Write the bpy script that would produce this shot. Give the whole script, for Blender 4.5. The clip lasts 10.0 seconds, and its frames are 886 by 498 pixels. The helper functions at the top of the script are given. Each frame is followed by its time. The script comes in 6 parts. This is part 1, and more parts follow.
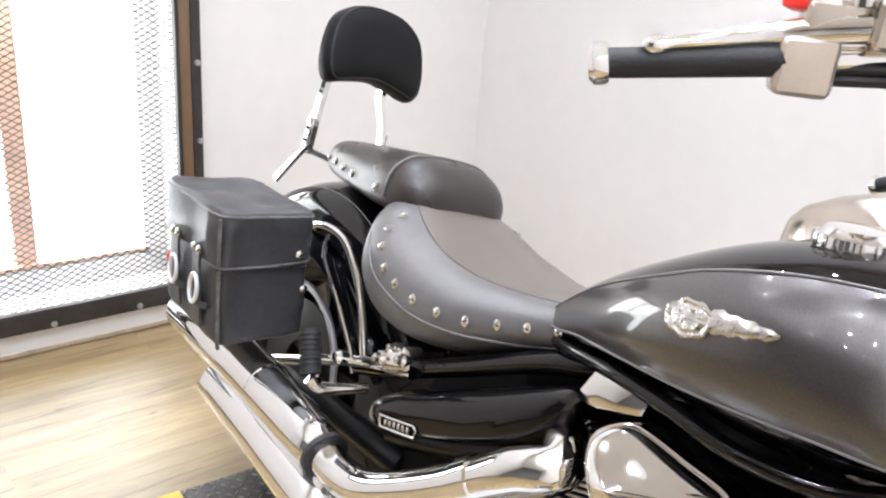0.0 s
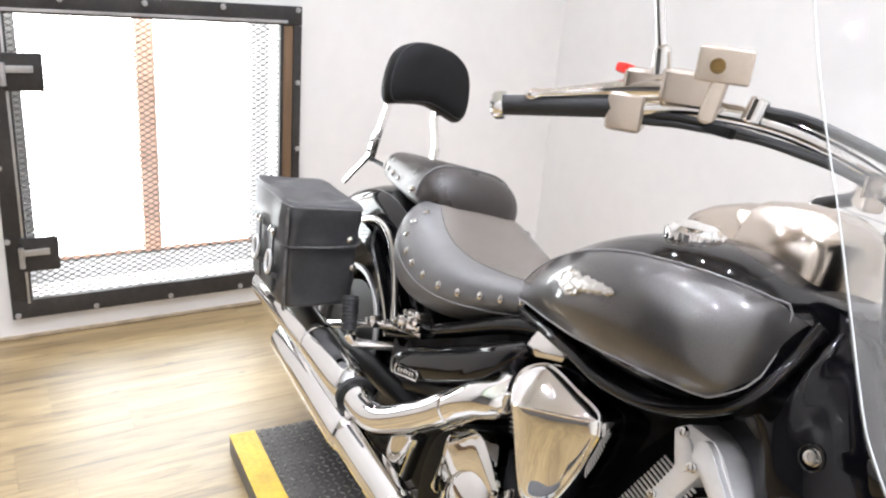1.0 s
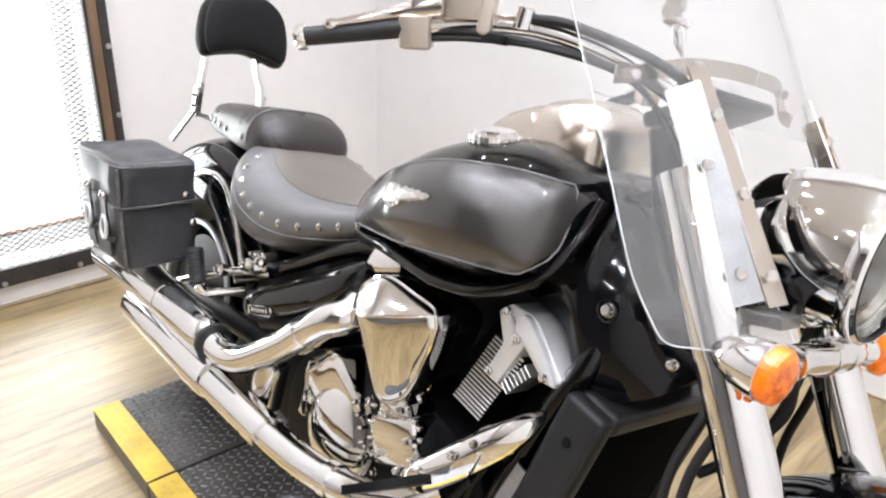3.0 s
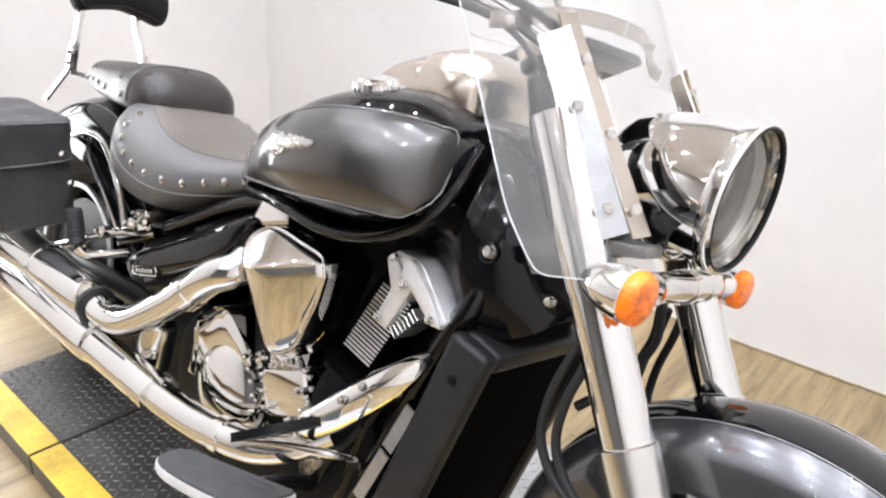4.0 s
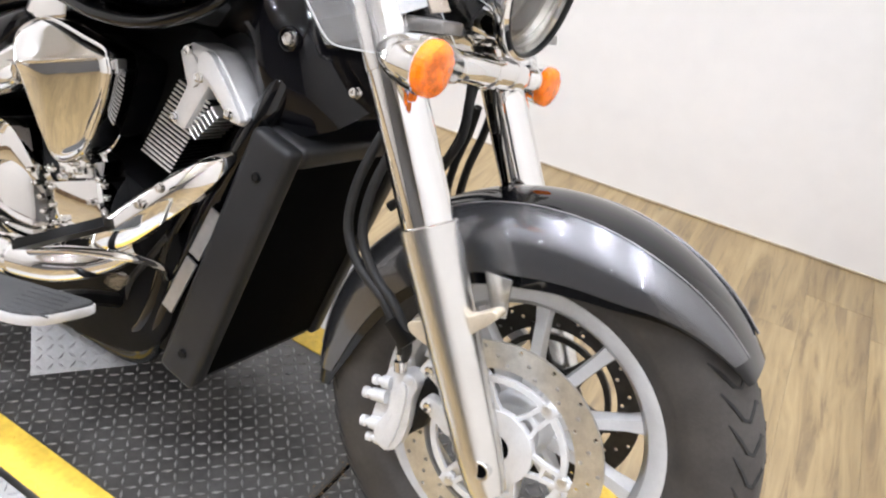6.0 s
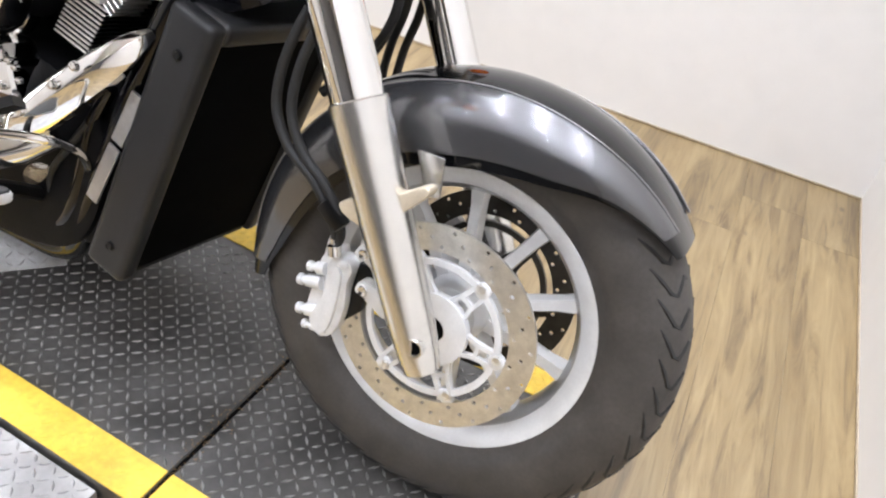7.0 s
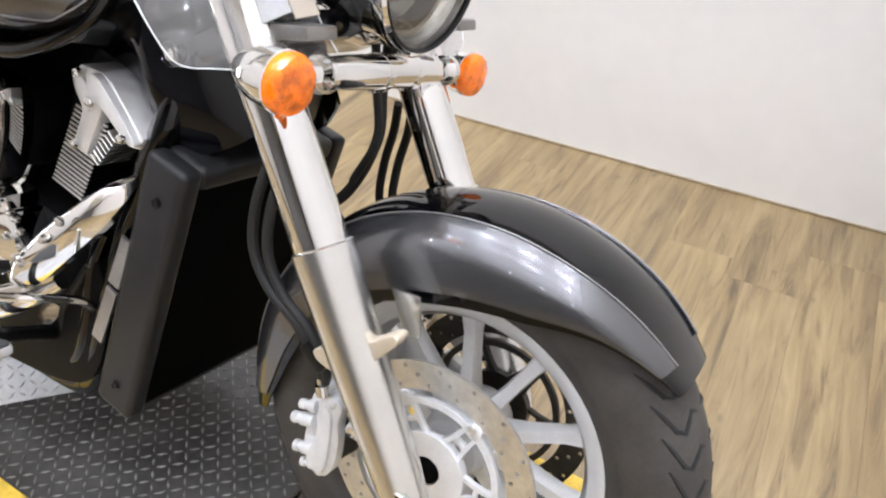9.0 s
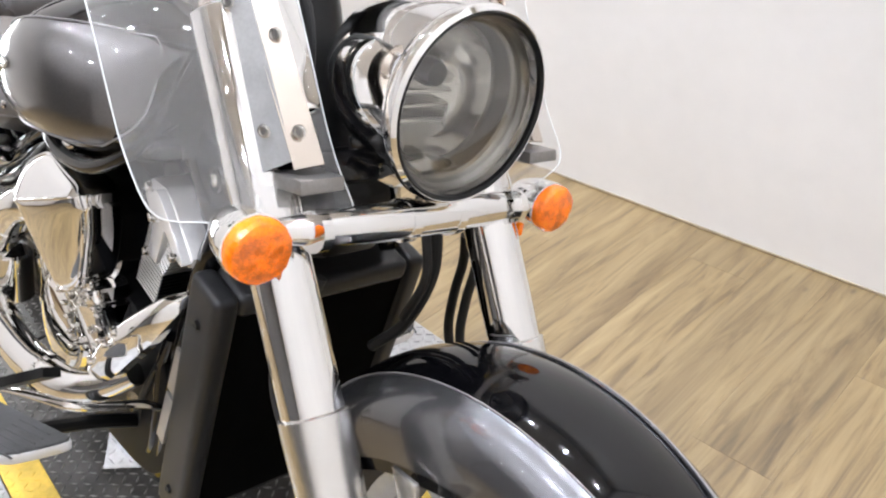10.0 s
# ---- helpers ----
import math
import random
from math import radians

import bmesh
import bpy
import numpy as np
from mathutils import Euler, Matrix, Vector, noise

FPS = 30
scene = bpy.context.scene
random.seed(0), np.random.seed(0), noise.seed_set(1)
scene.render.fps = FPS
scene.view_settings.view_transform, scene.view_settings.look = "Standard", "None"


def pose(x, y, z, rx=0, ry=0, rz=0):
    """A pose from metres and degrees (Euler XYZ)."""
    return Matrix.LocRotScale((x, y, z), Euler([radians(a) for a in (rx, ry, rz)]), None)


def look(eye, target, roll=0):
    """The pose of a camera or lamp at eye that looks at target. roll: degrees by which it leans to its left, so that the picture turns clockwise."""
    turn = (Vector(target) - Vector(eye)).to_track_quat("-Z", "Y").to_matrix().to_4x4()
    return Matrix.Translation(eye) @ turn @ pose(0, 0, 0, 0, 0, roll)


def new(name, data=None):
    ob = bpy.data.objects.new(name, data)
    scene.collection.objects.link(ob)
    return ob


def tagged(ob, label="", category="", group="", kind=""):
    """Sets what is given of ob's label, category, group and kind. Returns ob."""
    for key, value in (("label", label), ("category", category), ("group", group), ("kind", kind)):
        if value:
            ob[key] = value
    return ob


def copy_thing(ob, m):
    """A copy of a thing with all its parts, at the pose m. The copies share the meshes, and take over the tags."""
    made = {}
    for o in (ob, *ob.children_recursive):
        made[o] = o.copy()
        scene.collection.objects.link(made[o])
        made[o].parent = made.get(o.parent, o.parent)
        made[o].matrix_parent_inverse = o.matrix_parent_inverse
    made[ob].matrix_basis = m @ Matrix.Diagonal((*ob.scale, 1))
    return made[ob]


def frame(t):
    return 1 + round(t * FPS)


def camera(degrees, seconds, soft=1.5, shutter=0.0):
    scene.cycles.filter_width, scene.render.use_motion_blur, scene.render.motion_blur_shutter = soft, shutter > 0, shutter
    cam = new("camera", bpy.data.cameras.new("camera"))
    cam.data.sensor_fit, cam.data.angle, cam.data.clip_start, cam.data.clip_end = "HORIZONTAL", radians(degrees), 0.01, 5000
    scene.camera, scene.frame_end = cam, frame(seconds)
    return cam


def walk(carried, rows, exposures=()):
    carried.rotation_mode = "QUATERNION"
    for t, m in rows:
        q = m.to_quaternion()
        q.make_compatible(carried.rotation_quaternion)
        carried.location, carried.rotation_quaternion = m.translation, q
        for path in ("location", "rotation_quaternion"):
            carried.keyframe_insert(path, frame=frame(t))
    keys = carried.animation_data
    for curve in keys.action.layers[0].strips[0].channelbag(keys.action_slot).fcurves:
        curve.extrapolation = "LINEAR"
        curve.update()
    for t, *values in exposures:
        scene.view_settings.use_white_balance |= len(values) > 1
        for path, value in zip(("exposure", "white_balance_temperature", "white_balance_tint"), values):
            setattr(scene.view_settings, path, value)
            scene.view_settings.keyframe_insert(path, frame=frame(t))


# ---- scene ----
cam = camera(59.97, 10.0, soft=2.2, shutter=0.0)
PATH = [
    (0.0, (0.4808, -0.6892, 1.1578), (-0.2577, -0.1076, 0.8168), 4.90),
    (0.5, (0.6904, -0.7710, 1.2220), (-0.1001, -0.2651, 0.8771), 4.58),
    (1.0, (0.8550, -0.7197, 1.2416), (0.0342, -0.2568, 0.9068), 5.05),
    (1.5, (0.9273, -0.7044, 1.2416), (0.0956, -0.2523, 0.9194), 2.47),
    (2.0, (0.9569, -0.7033, 1.2374), (0.1244, -0.2569, 0.9092), 0.73),
    (2.5, (0.9542, -0.7237, 1.2398), (0.1852, -0.1952, 0.8801), 0.26),
    (4.0, (1.0077, -0.7523, 1.2006), (0.4093, -0.0623, 0.7935), 3.47),
    (4.5, (1.0208, -0.7412, 1.1843), (0.4740, -0.0261, 0.7486), 4.20),
    (5.0, (1.0377, -0.7350, 1.1557), (0.5559, -0.0028, 0.6743), 6.04),
    (5.5, (1.0543, -0.7303, 1.1364), (0.6272, 0.0118, 0.6197), 7.63),
    (7.0, (1.1058, -0.7319, 1.0670), (0.8231, 0.0001, 0.4471), 11.77),
    (7.5, (1.1235, -0.7405, 1.0506), (0.8862, -0.0181, 0.4012), 13.21),
    (8.0, (1.1395, -0.7404, 1.0436), (0.9354, -0.0071, 0.3949), 12.51),
    (8.5, (1.1422, -0.7166, 1.1055), (0.8998, 0.0288, 0.4844), 7.76),
    (9.0, (1.1614, -0.5699, 1.1382), (0.7552, 0.1293, 0.5499), 2.74),
    (9.5, (1.2241, -0.4572, 1.1973), (0.6330, 0.1477, 0.6637), -4.32),
    (10.0, (1.2166, -0.2945, 1.1817), (0.5727, 0.2444, 0.6386), -2.95),
]
EXPOSE = [(0.0, 0.0), (3.0, 0.0), (5.0, 0.10), (7.0, 0.08), (8.5, -0.04), (10.0, -0.08)]
walk(cam, [(t, look(e, g, r)) for t, e, g, r in PATH], EXPOSE)

# ---- light ----
LAMP, SKY, OUTSIDE = 6.7, 0.3, 10.0
SPOTS = [(u, v) for v in (1.05, 0.2, -0.7, -1.7, -2.8) for u in (-1.55, -0.8, 0.0, 0.7, 1.35)]
world = bpy.data.worlds.new("world")
scene.world = world
world.use_nodes = True
world.node_tree.nodes["Background"].inputs[0].default_value = (1.0, 0.98, 0.95, 1)
world.node_tree.nodes["Background"].inputs[1].default_value = SKY
FLOOR, CEIL = -0.060, 2.9
ROOM = pose(0, 0, 0, 0, 0, 3.60)          # the room's axes against the bike's
XE, XF, YW, YS = -1.952, 1.588, 1.551, -4.4
for lx, ly in SPOTS:
    lamp = bpy.data.lights.new("spot_lamp", "AREA")
    lamp.shape, lamp.size, lamp.energy, lamp.color = "DISK", 0.036, LAMP, (0.945, 0.99, 1.125)
    lamp.spread = radians(128)
    ob = new("spot_lamp", lamp)
    ob.matrix_world = ROOM @ pose(lx, ly, CEIL - 0.06)


# ---- materials ----
def mat(name, base, rough=0.5, metal=0.0, noise_scale=0, vary=0.0, bump=0.0, bump_scale=200, coat=0.0, spec=0.5, rough_vary=0.0, stretch=(1, 1, 1), island=0.0, random_object=0.0, coords="Object"):
    """A principled surface with broad mottling, grain relief and uneven gloss."""
    m = bpy.data.materials.new(name)
    m.use_nodes = True
    nt = m.node_tree
    b = nt.nodes["Principled BSDF"]
    b.inputs["Base Color"].default_value = (*base, 1)
    b.inputs["Roughness"].default_value = rough
    b.inputs["Metallic"].default_value = metal
    b.inputs["Coat Weight"].default_value = coat
    b.inputs["Coat Roughness"].default_value = 0.03
    b.inputs["Specular IOR Level"].default_value = spec
    tc = nt.nodes.new("ShaderNodeTexCoord")
    mp = nt.nodes.new("ShaderNodeMapping")
    mp.inputs["Scale"].default_value = stretch
    nt.links.new(tc.outputs[coords], mp.inputs[0])

    def noisy(scale, detail=4):
        n = nt.nodes.new("ShaderNodeTexNoise")
        n.inputs["Scale"].default_value, n.inputs["Detail"].default_value = scale, detail
        nt.links.new(mp.outputs[0], n.inputs["Vector"])
        return n.outputs["Fac"]

    def ranged(out, lo, hi):
        r = nt.nodes.new("ShaderNodeMapRange")
        r.inputs["From Min"].default_value, r.inputs["From Max"].default_value = 0.3, 0.7
        r.inputs["To Min"].default_value, r.inputs["To Max"].default_value = lo, hi
        nt.links.new(out, r.inputs["Value"])
        return r.outputs["Result"]

    def times(a, c):
        x = nt.nodes.new("ShaderNodeMath")
        x.operation = "MULTIPLY"
        nt.links.new(a, x.inputs[0])
        nt.links.new(c, x.inputs[1])
        return x.outputs[0]

    value = None
    if vary:
        value = times(ranged(noisy(noise_scale), 1 - vary, 1 + vary), ranged(noisy(noise_scale * 9), 1 - vary * 0.5, 1 + vary * 0.5))
    for amount, node, out in ((island, "ShaderNodeNewGeometry", "Random Per Island"), (random_object, "ShaderNodeObjectInfo", "Random")):
        if amount:
            g = nt.nodes.new(node)
            r = nt.nodes.new("ShaderNodeMapRange")
            r.inputs["To Min"].default_value, r.inputs["To Max"].default_value = 1 - amount, 1 + amount
            nt.links.new(g.outputs[out], r.inputs["Value"])
            value = times(value, r.outputs["Result"]) if value else r.outputs["Result"]
    if value:
        v = nt.nodes.new("ShaderNodeVectorMath")
        v.operation = "SCALE"
        v.inputs[0].default_value = base
        nt.links.new(value, v.inputs["Scale"])
        nt.links.new(v.outputs[0], b.inputs["Base Color"])
    if rough_vary:
        nt.links.new(ranged(noisy(noise_scale or 12), rough - rough_vary, rough + rough_vary), b.inputs["Roughness"])
    if bump:
        bp = nt.nodes.new("ShaderNodeBump")
        bp.inputs["Strength"].default_value, bp.inputs["Distance"].default_value = bump, 0.002
        nt.links.new(noisy(bump_scale, 5), bp.inputs["Height"])
        nt.links.new(bp.outputs[0], b.inputs["Normal"])
    return m


def clear(name, tint=(0.985, 0.988, 0.985), gloss=0.02, facing=0.04, haze=0.0):
    """Thin clear sheet: what lies behind shows through, with a glossy reflection over it."""
    m = bpy.data.materials.new(name)
    m.use_nodes = True
    nt = m.node_tree
    nt.nodes.clear()
    out = nt.nodes.new("ShaderNodeOutputMaterial")
    tr, gl, fr, mx = (nt.nodes.new("ShaderNode" + k) for k in ("BsdfTransparent", "BsdfGlossy", "LayerWeight", "MixShader"))
    tr.inputs[0].default_value = (*tint, 1)
    gl.inputs["Roughness"].default_value = gloss
    pw, ma = nt.nodes.new("ShaderNodeMath"), nt.nodes.new("ShaderNodeMath")
    pw.operation, ma.operation = "POWER", "MULTIPLY_ADD"
    pw.inputs[1].default_value, ma.inputs[1].default_value, ma.inputs[2].default_value = 4.0, 0.5, facing
    nt.links.new(fr.outputs["Facing"], pw.inputs[0])
    nt.links.new(pw.outputs[0], ma.inputs[0])
    if haze:
        df, mh = nt.nodes.new("ShaderNodeBsdfDiffuse"), nt.nodes.new("ShaderNodeMixShader")
        df.inputs[0].default_value = (0.8, 0.8, 0.8, 1)
        mh.inputs[0].default_value = haze
        nt.links.new(tr.outputs[0], mh.inputs[1])
        tl, both = nt.nodes.new("ShaderNodeBsdfTranslucent"), nt.nodes.new("ShaderNodeMixShader")
        tl.inputs[0].default_value = (0.95, 0.95, 0.95, 1)
        nt.links.new(df.outputs[0], both.inputs[1])
        nt.links.new(tl.outputs[0], both.inputs[2])
        nt.links.new(both.outputs[0], mh.inputs[2])
        tr = mh
    for a, c in ((ma.outputs[0], mx.inputs[0]), (tr.outputs[0], mx.inputs[1]), (gl.outputs[0], mx.inputs[2]), (mx.outputs[0], out.inputs[0])):
        nt.links.new(a, c)
    return m


def glow(name, colour, strength):
    m = bpy.data.materials.new(name)
    m.use_nodes = True
    b = m.node_tree.nodes["Principled BSDF"]
    b.inputs["Base Color"].default_value = (*colour, 1)
    b.inputs["Emission Color"].default_value = (*colour, 1)
    b.inputs["Emission Strength"].default_value = strength
    return m


CHROME = mat("chrome", (0.86, 0.855, 0.845), 0.04, 1.0, noise_scale=30, rough_vary=0.02, bump=0.03, bump_scale=25)
BRUSHED = mat("satin aluminium", (0.78, 0.77, 0.745), 0.25, 1.0, noise_scale=12, vary=0.04)
POLISHED = mat("polished casting", (0.84, 0.835, 0.825), 0.26, 0.45, noise_scale=20, vary=0.06, bump=0.3, bump_scale=45)
CALIPER = mat("silver caliper paint", (0.70, 0.70, 0.695), 0.32, 0.25, noise_scale=40, vary=0.08, bump=0.1, bump_scale=300)
LUGCAST = mat("weathered cast aluminium", (0.66, 0.58, 0.45), 0.42, 0.5, noise_scale=40, vary=0.12, bump=0.08, bump_scale=300)
BARREL = mat("rim barrel", (0.46, 0.465, 0.47), 0.30, 0.8, noise_scale=30, vary=0.08)
# steel of the far disc and carrier, darkened for the shade they stand in
SHADEDISC = mat("dark brake steel", (0.06, 0.056, 0.05), 0.34, 0.9, noise_scale=60, vary=0.15)
CAST = mat("silver wheel paint", (0.75, 0.755, 0.76), 0.34, 0.25, noise_scale=30, vary=0.06, coat=0.3)
CASTCHROME = mat("cast chrome relief", (0.66, 0.65, 0.63), 0.10, 1.0, noise_scale=30, rough_vary=0.04, bump=1.0, bump_scale=130)
DISC = mat("brake steel", (0.78, 0.77, 0.735), 0.30, 0.9, noise_scale=60, vary=0.12, bump=0.1, bump_scale=900)
# chrome tinted with the tan that the room would reflect in it
TANCHROME = mat("satin chrome", (0.60, 0.535, 0.465), 0.21, 1.0, noise_scale=20, rough_vary=0.04)
BLACK = mat("gloss black paint", (0.002, 0.002, 0.0025), 0.06, 0.0, noise_scale=8, rough_vary=0.03, spec=0.5)
COWL = mat("gloss black plastic", (0.0035, 0.0035, 0.0045), 0.07, 0.0, noise_scale=10, rough_vary=0.03, spec=0.36, bump=0.02, bump_scale=60)
GREY = mat("charcoal metallic paint", (0.100, 0.095, 0.093), 0.35, 0.85, noise_scale=900, vary=0.18, coat=1.0)
FENDER_GREY = mat("grey metallic paint", (0.116, 0.116, 0.121), 0.27, 0.8, noise_scale=900, vary=0.18, coat=1.0)
LINE = mat("pale pinstripe", (0.26, 0.25, 0.25), 0.3, 0.3)
SATIN = mat("satin black metal", (0.005, 0.005, 0.005), 0.30, 0.0, noise_scale=20, vary=0.2, bump=0.05, spec=0.3)
ENGINE = mat("black engine casting", (0.004, 0.004, 0.0045), 0.48, 0.0, noise_scale=30, vary=0.3, bump=0.25, bump_scale=350, spec=0.12)
FIN = mat("machined fin edge", (0.66, 0.65, 0.63), 0.35, 0.9, noise_scale=50, vary=0.1)
PLASTIC = mat("black moulded plastic", (0.017, 0.017, 0.0175), 0.40, 0.0, noise_scale=25, vary=0.15, bump=0.12, bump_scale=600, spec=0.34)
CORE = mat("radiator core", (0.002, 0.002, 0.002), 0.8, 0.0, noise_scale=40, vary=0.3, spec=0.03)
LEATHER = mat("black seat vinyl", (0.104, 0.100, 0.096), 0.36, 0.0, spec=0.9, noise_scale=14, vary=0.12, bump=0.35, bump_scale=420, rough_vary=0.05)
BAGSKIN = mat("black bag leather", (0.036, 0.036, 0.038), 0.38, 0.0, noise_scale=9, vary=0.30, bump=0.55, bump_scale=30, spec=0.65, rough_vary=0.10)
BAGEDGE = mat("worn bag edge", (0.105, 0.103, 0.10), 0.42, 0.0, noise_scale=60, vary=0.4, bump=0.3, bump_scale=200)
PILLION = mat("dark passenger seat vinyl", (0.026, 0.021, 0.018), 0.30, 0.0, spec=0.5, noise_scale=14, vary=0.12, bump=0.35, bump_scale=420, rough_vary=0.05)
SEATTOP = mat("brown-black seat vinyl", (0.102, 0.085, 0.070), 0.37, 0.0, spec=0.9, noise_scale=10, vary=0.12, bump=0.35, bump_scale=420, rough_vary=0.05)
RUBBER = mat("tyre rubber", (0.050, 0.045, 0.040), 0.62, 0.0, noise_scale=18, vary=0.22, bump=0.2, bump_scale=300)
GRIP = mat("grip rubber", (0.012, 0.012, 0.012), 0.6, 0.0, noise_scale=30, vary=0.2, bump=0.3, bump_scale=300)
TREAD = mat("footboard rubber", (0.050, 0.050, 0.050), 0.55, 0.0, noise_scale=30, vary=0.2, bump=0.3, bump_scale=400)
ORANGE = mat("amber lens", (1.0, 0.20, 0.001), 0.14, 0.0, noise_scale=55, vary=0.42, spec=0.6, coat=0.4, bump=0.6, bump_scale=110)
REDMARK = mat("red plastic", (0.75, 0.03, 0.02), 0.3)
# tan of the surroundings, mirrored in the housings, put into the base colour
SWITCH = mat("tan-grey switch housing", (0.60, 0.52, 0.435), 0.24, 0.6, noise_scale=30, vary=0.05)
ACRYLIC = clear("clear acrylic", (0.985, 0.985, 0.985), 0.02, 0.05, 0.065)
ACRYLIC_EDGE = mat("polished acrylic edge", (0.62, 0.64, 0.63), 0.15, 0.0, noise_scale=20, vary=0.05, coat=0.5)
GLASS = clear("lamp glass", (0.93, 0.93, 0.90), 0.03, 0.13, 0.06)
REFLECT = mat("lamp reflector", (0.60, 0.59, 0.57), 0.12, 1.0, noise_scale=20, rough_vary=0.04, bump=0.25, bump_scale=40)
WALL = mat("off-white wall paint", (0.785, 0.765, 0.735), 0.55, 0.0, noise_scale=1.6, vary=0.03, bump=0.05, bump_scale=120)
CEILING = mat("pale beige ceiling paint", (0.76, 0.725, 0.68), 0.8, 0.0, noise_scale=2, vary=0.02)
STEEL = mat("black painted steel frame", (0.028, 0.025, 0.023), 0.5, 0.1, noise_scale=6, vary=0.35, bump=0.3, bump_scale=140)
OAK = mat("brown stained timber", (0.14, 0.085, 0.045), 0.55, 0.0, noise_scale=5, vary=0.3, stretch=(1, 1, 0.1), bump=0.3, bump_scale=60)
MESH = mat("dark expanded steel", (0.06, 0.055, 0.05), 0.5, 0.6, noise_scale=20, vary=0.2)
# colour of the unseen south wall, kept dark to deepen the bike's reflections
SOUTH = mat("taupe wall paint", (0.165, 0.163, 0.162), 0.6, 0.0, noise_scale=1.6, vary=0.05, bump=0.05, bump_scale=120)
BRICK = mat("orange-brown timber post", (0.84, 0.55, 0.42), 0.7, 0.0, noise_scale=8, vary=0.2)
DECK = mat("black coated tread plate", (0.078, 0.074, 0.069), 0.36, 0.3, noise_scale=7, vary=0.35, bump=0.2, bump_scale=200, rough_vary=0.08)
LUG = mat("worn tread lug", (0.30, 0.292, 0.280), 0.34, 0.5, noise_scale=9, vary=0.35, island=0.35)
YELLOW = mat("yellow line paint", (0.68, 0.455, 0.055), 0.45, 0.0, noise_scale=9, vary=0.25, bump=0.2, bump_scale=150)
SEAL = mat("tan floor sealant", (0.42, 0.34, 0.24), 0.6, 0.0, noise_scale=20, vary=0.2)
ALU = mat("bare aluminium tread plate", (0.46, 0.455, 0.45), 0.36, 0.75, noise_scale=12, vary=0.15, bump=0.1, bump_scale=300)
GAP = mat("dark joint", (0.17, 0.125, 0.075), 0.8)
WHITE = glow("bright daylight", (0.93, 0.97, 1.0), OUTSIDE)


# wood-look vinyl: long grain along each plank, knots, and a tone of its own per plank
def plank_material():
    m = bpy.data.materials.new("wood-look vinyl plank")
    m.use_nodes = True
    nt = m.node_tree
    b = nt.nodes["Principled BSDF"]
    tc, mp, info = (nt.nodes.new("ShaderNode" + k) for k in ("TexCoord", "Mapping", "ObjectInfo"))
    off = nt.nodes.new("ShaderNodeVectorMath")
    off.operation = "SCALE"
    off.inputs[0].default_value = (13, 31, 7)
    nt.links.new(info.outputs["Random"], off.inputs["Scale"])
    add = nt.nodes.new("ShaderNodeVectorMath")
    nt.links.new(tc.outputs["Object"], add.inputs[0])
    nt.links.new(off.outputs[0], add.inputs[1])
    mp.inputs["Scale"].default_value = (1.0, 0.085, 1)
    nt.links.new(add.outputs[0], mp.inputs[0])
    n1, n2 = (nt.nodes.new("ShaderNodeTexNoise") for _ in range(2))
    n1.inputs["Scale"].default_value, n1.inputs["Detail"].default_value, n1.inputs["Distortion"].default_value = 30, 12, 0.9
    n1.inputs["Roughness"].default_value = 0.66
    n2.inputs["Scale"].default_value, n2.inputs["Detail"].default_value = 7, 5
    for n in (n1, n2):
        nt.links.new(mp.outputs[0], n.inputs["Vector"])
    ramp, wide = (nt.nodes.new("ShaderNodeValToRGB") for _ in range(2))
    for r, cs in ((ramp, ((0.30, (0.092, 0.056, 0.020)), (0.48, (0.246, 0.168, 0.070)), (0.70, (0.352, 0.258, 0.124)))),
                  (wide, ((0.30, (0.66, 0.62, 0.56)), (0.48, (0.98, 0.98, 0.97)), (0.7, (1.12, 1.13, 1.15))))):
        e = r.color_ramp.elements
        e[0].position, e[0].color = cs[0][0], (*cs[0][1], 1)
        e[1].position, e[1].color = cs[1][0], (*cs[1][1], 1)
        x = e.new(cs[2][0])
        x.color = (*cs[2][1], 1)
    nt.links.new(n1.outputs["Fac"], ramp.inputs[0])
    nt.links.new(n2.outputs["Fac"], wide.inputs[0])
    mul, tone = (nt.nodes.new("ShaderNodeVectorMath") for _ in range(2))
    mul.operation, tone.operation = "MULTIPLY", "SCALE"
    nt.links.new(ramp.outputs[0], mul.inputs[0])
    nt.links.new(wide.outputs[0], mul.inputs[1])
    rng = nt.nodes.new("ShaderNodeMapRange")
    rng.inputs["To Min"].default_value, rng.inputs["To Max"].default_value = 0.92, 1.08
    nt.links.new(info.outputs["Random"], rng.inputs["Value"])
    vor, knot, dark = nt.nodes.new("ShaderNodeTexVoronoi"), nt.nodes.new("ShaderNodeMapRange"), nt.nodes.new("ShaderNodeVectorMath")
    kmap = nt.nodes.new("ShaderNodeMapping")
    kmap.inputs["Scale"].default_value = (1.0, 0.55, 1)
    nt.links.new(add.outputs[0], kmap.inputs[0])
    nt.links.new(kmap.outputs[0], vor.inputs["Vector"])
    vor.inputs["Scale"].default_value = 6.5
    knot.inputs["From Min"].default_value, knot.inputs["From Max"].default_value = 0.02, 0.075
    knot.inputs["To Min"].default_value, knot.inputs["To Max"].default_value = 0.45, 1.0
    nt.links.new(vor.outputs["Distance"], knot.inputs["Value"])
    dark.operation = "SCALE"
    nt.links.new(mul.outputs[0], dark.inputs[0])
    nt.links.new(knot.outputs[0], dark.inputs["Scale"])
    nt.links.new(dark.outputs[0], tone.inputs[0])
    nt.links.new(rng.outputs[0], tone.inputs["Scale"])
    nt.links.new(tone.outputs[0], b.inputs["Base Color"])
    b.inputs["Roughness"].default_value = 0.42
    b.inputs["Specular IOR Level"].default_value = 1.0
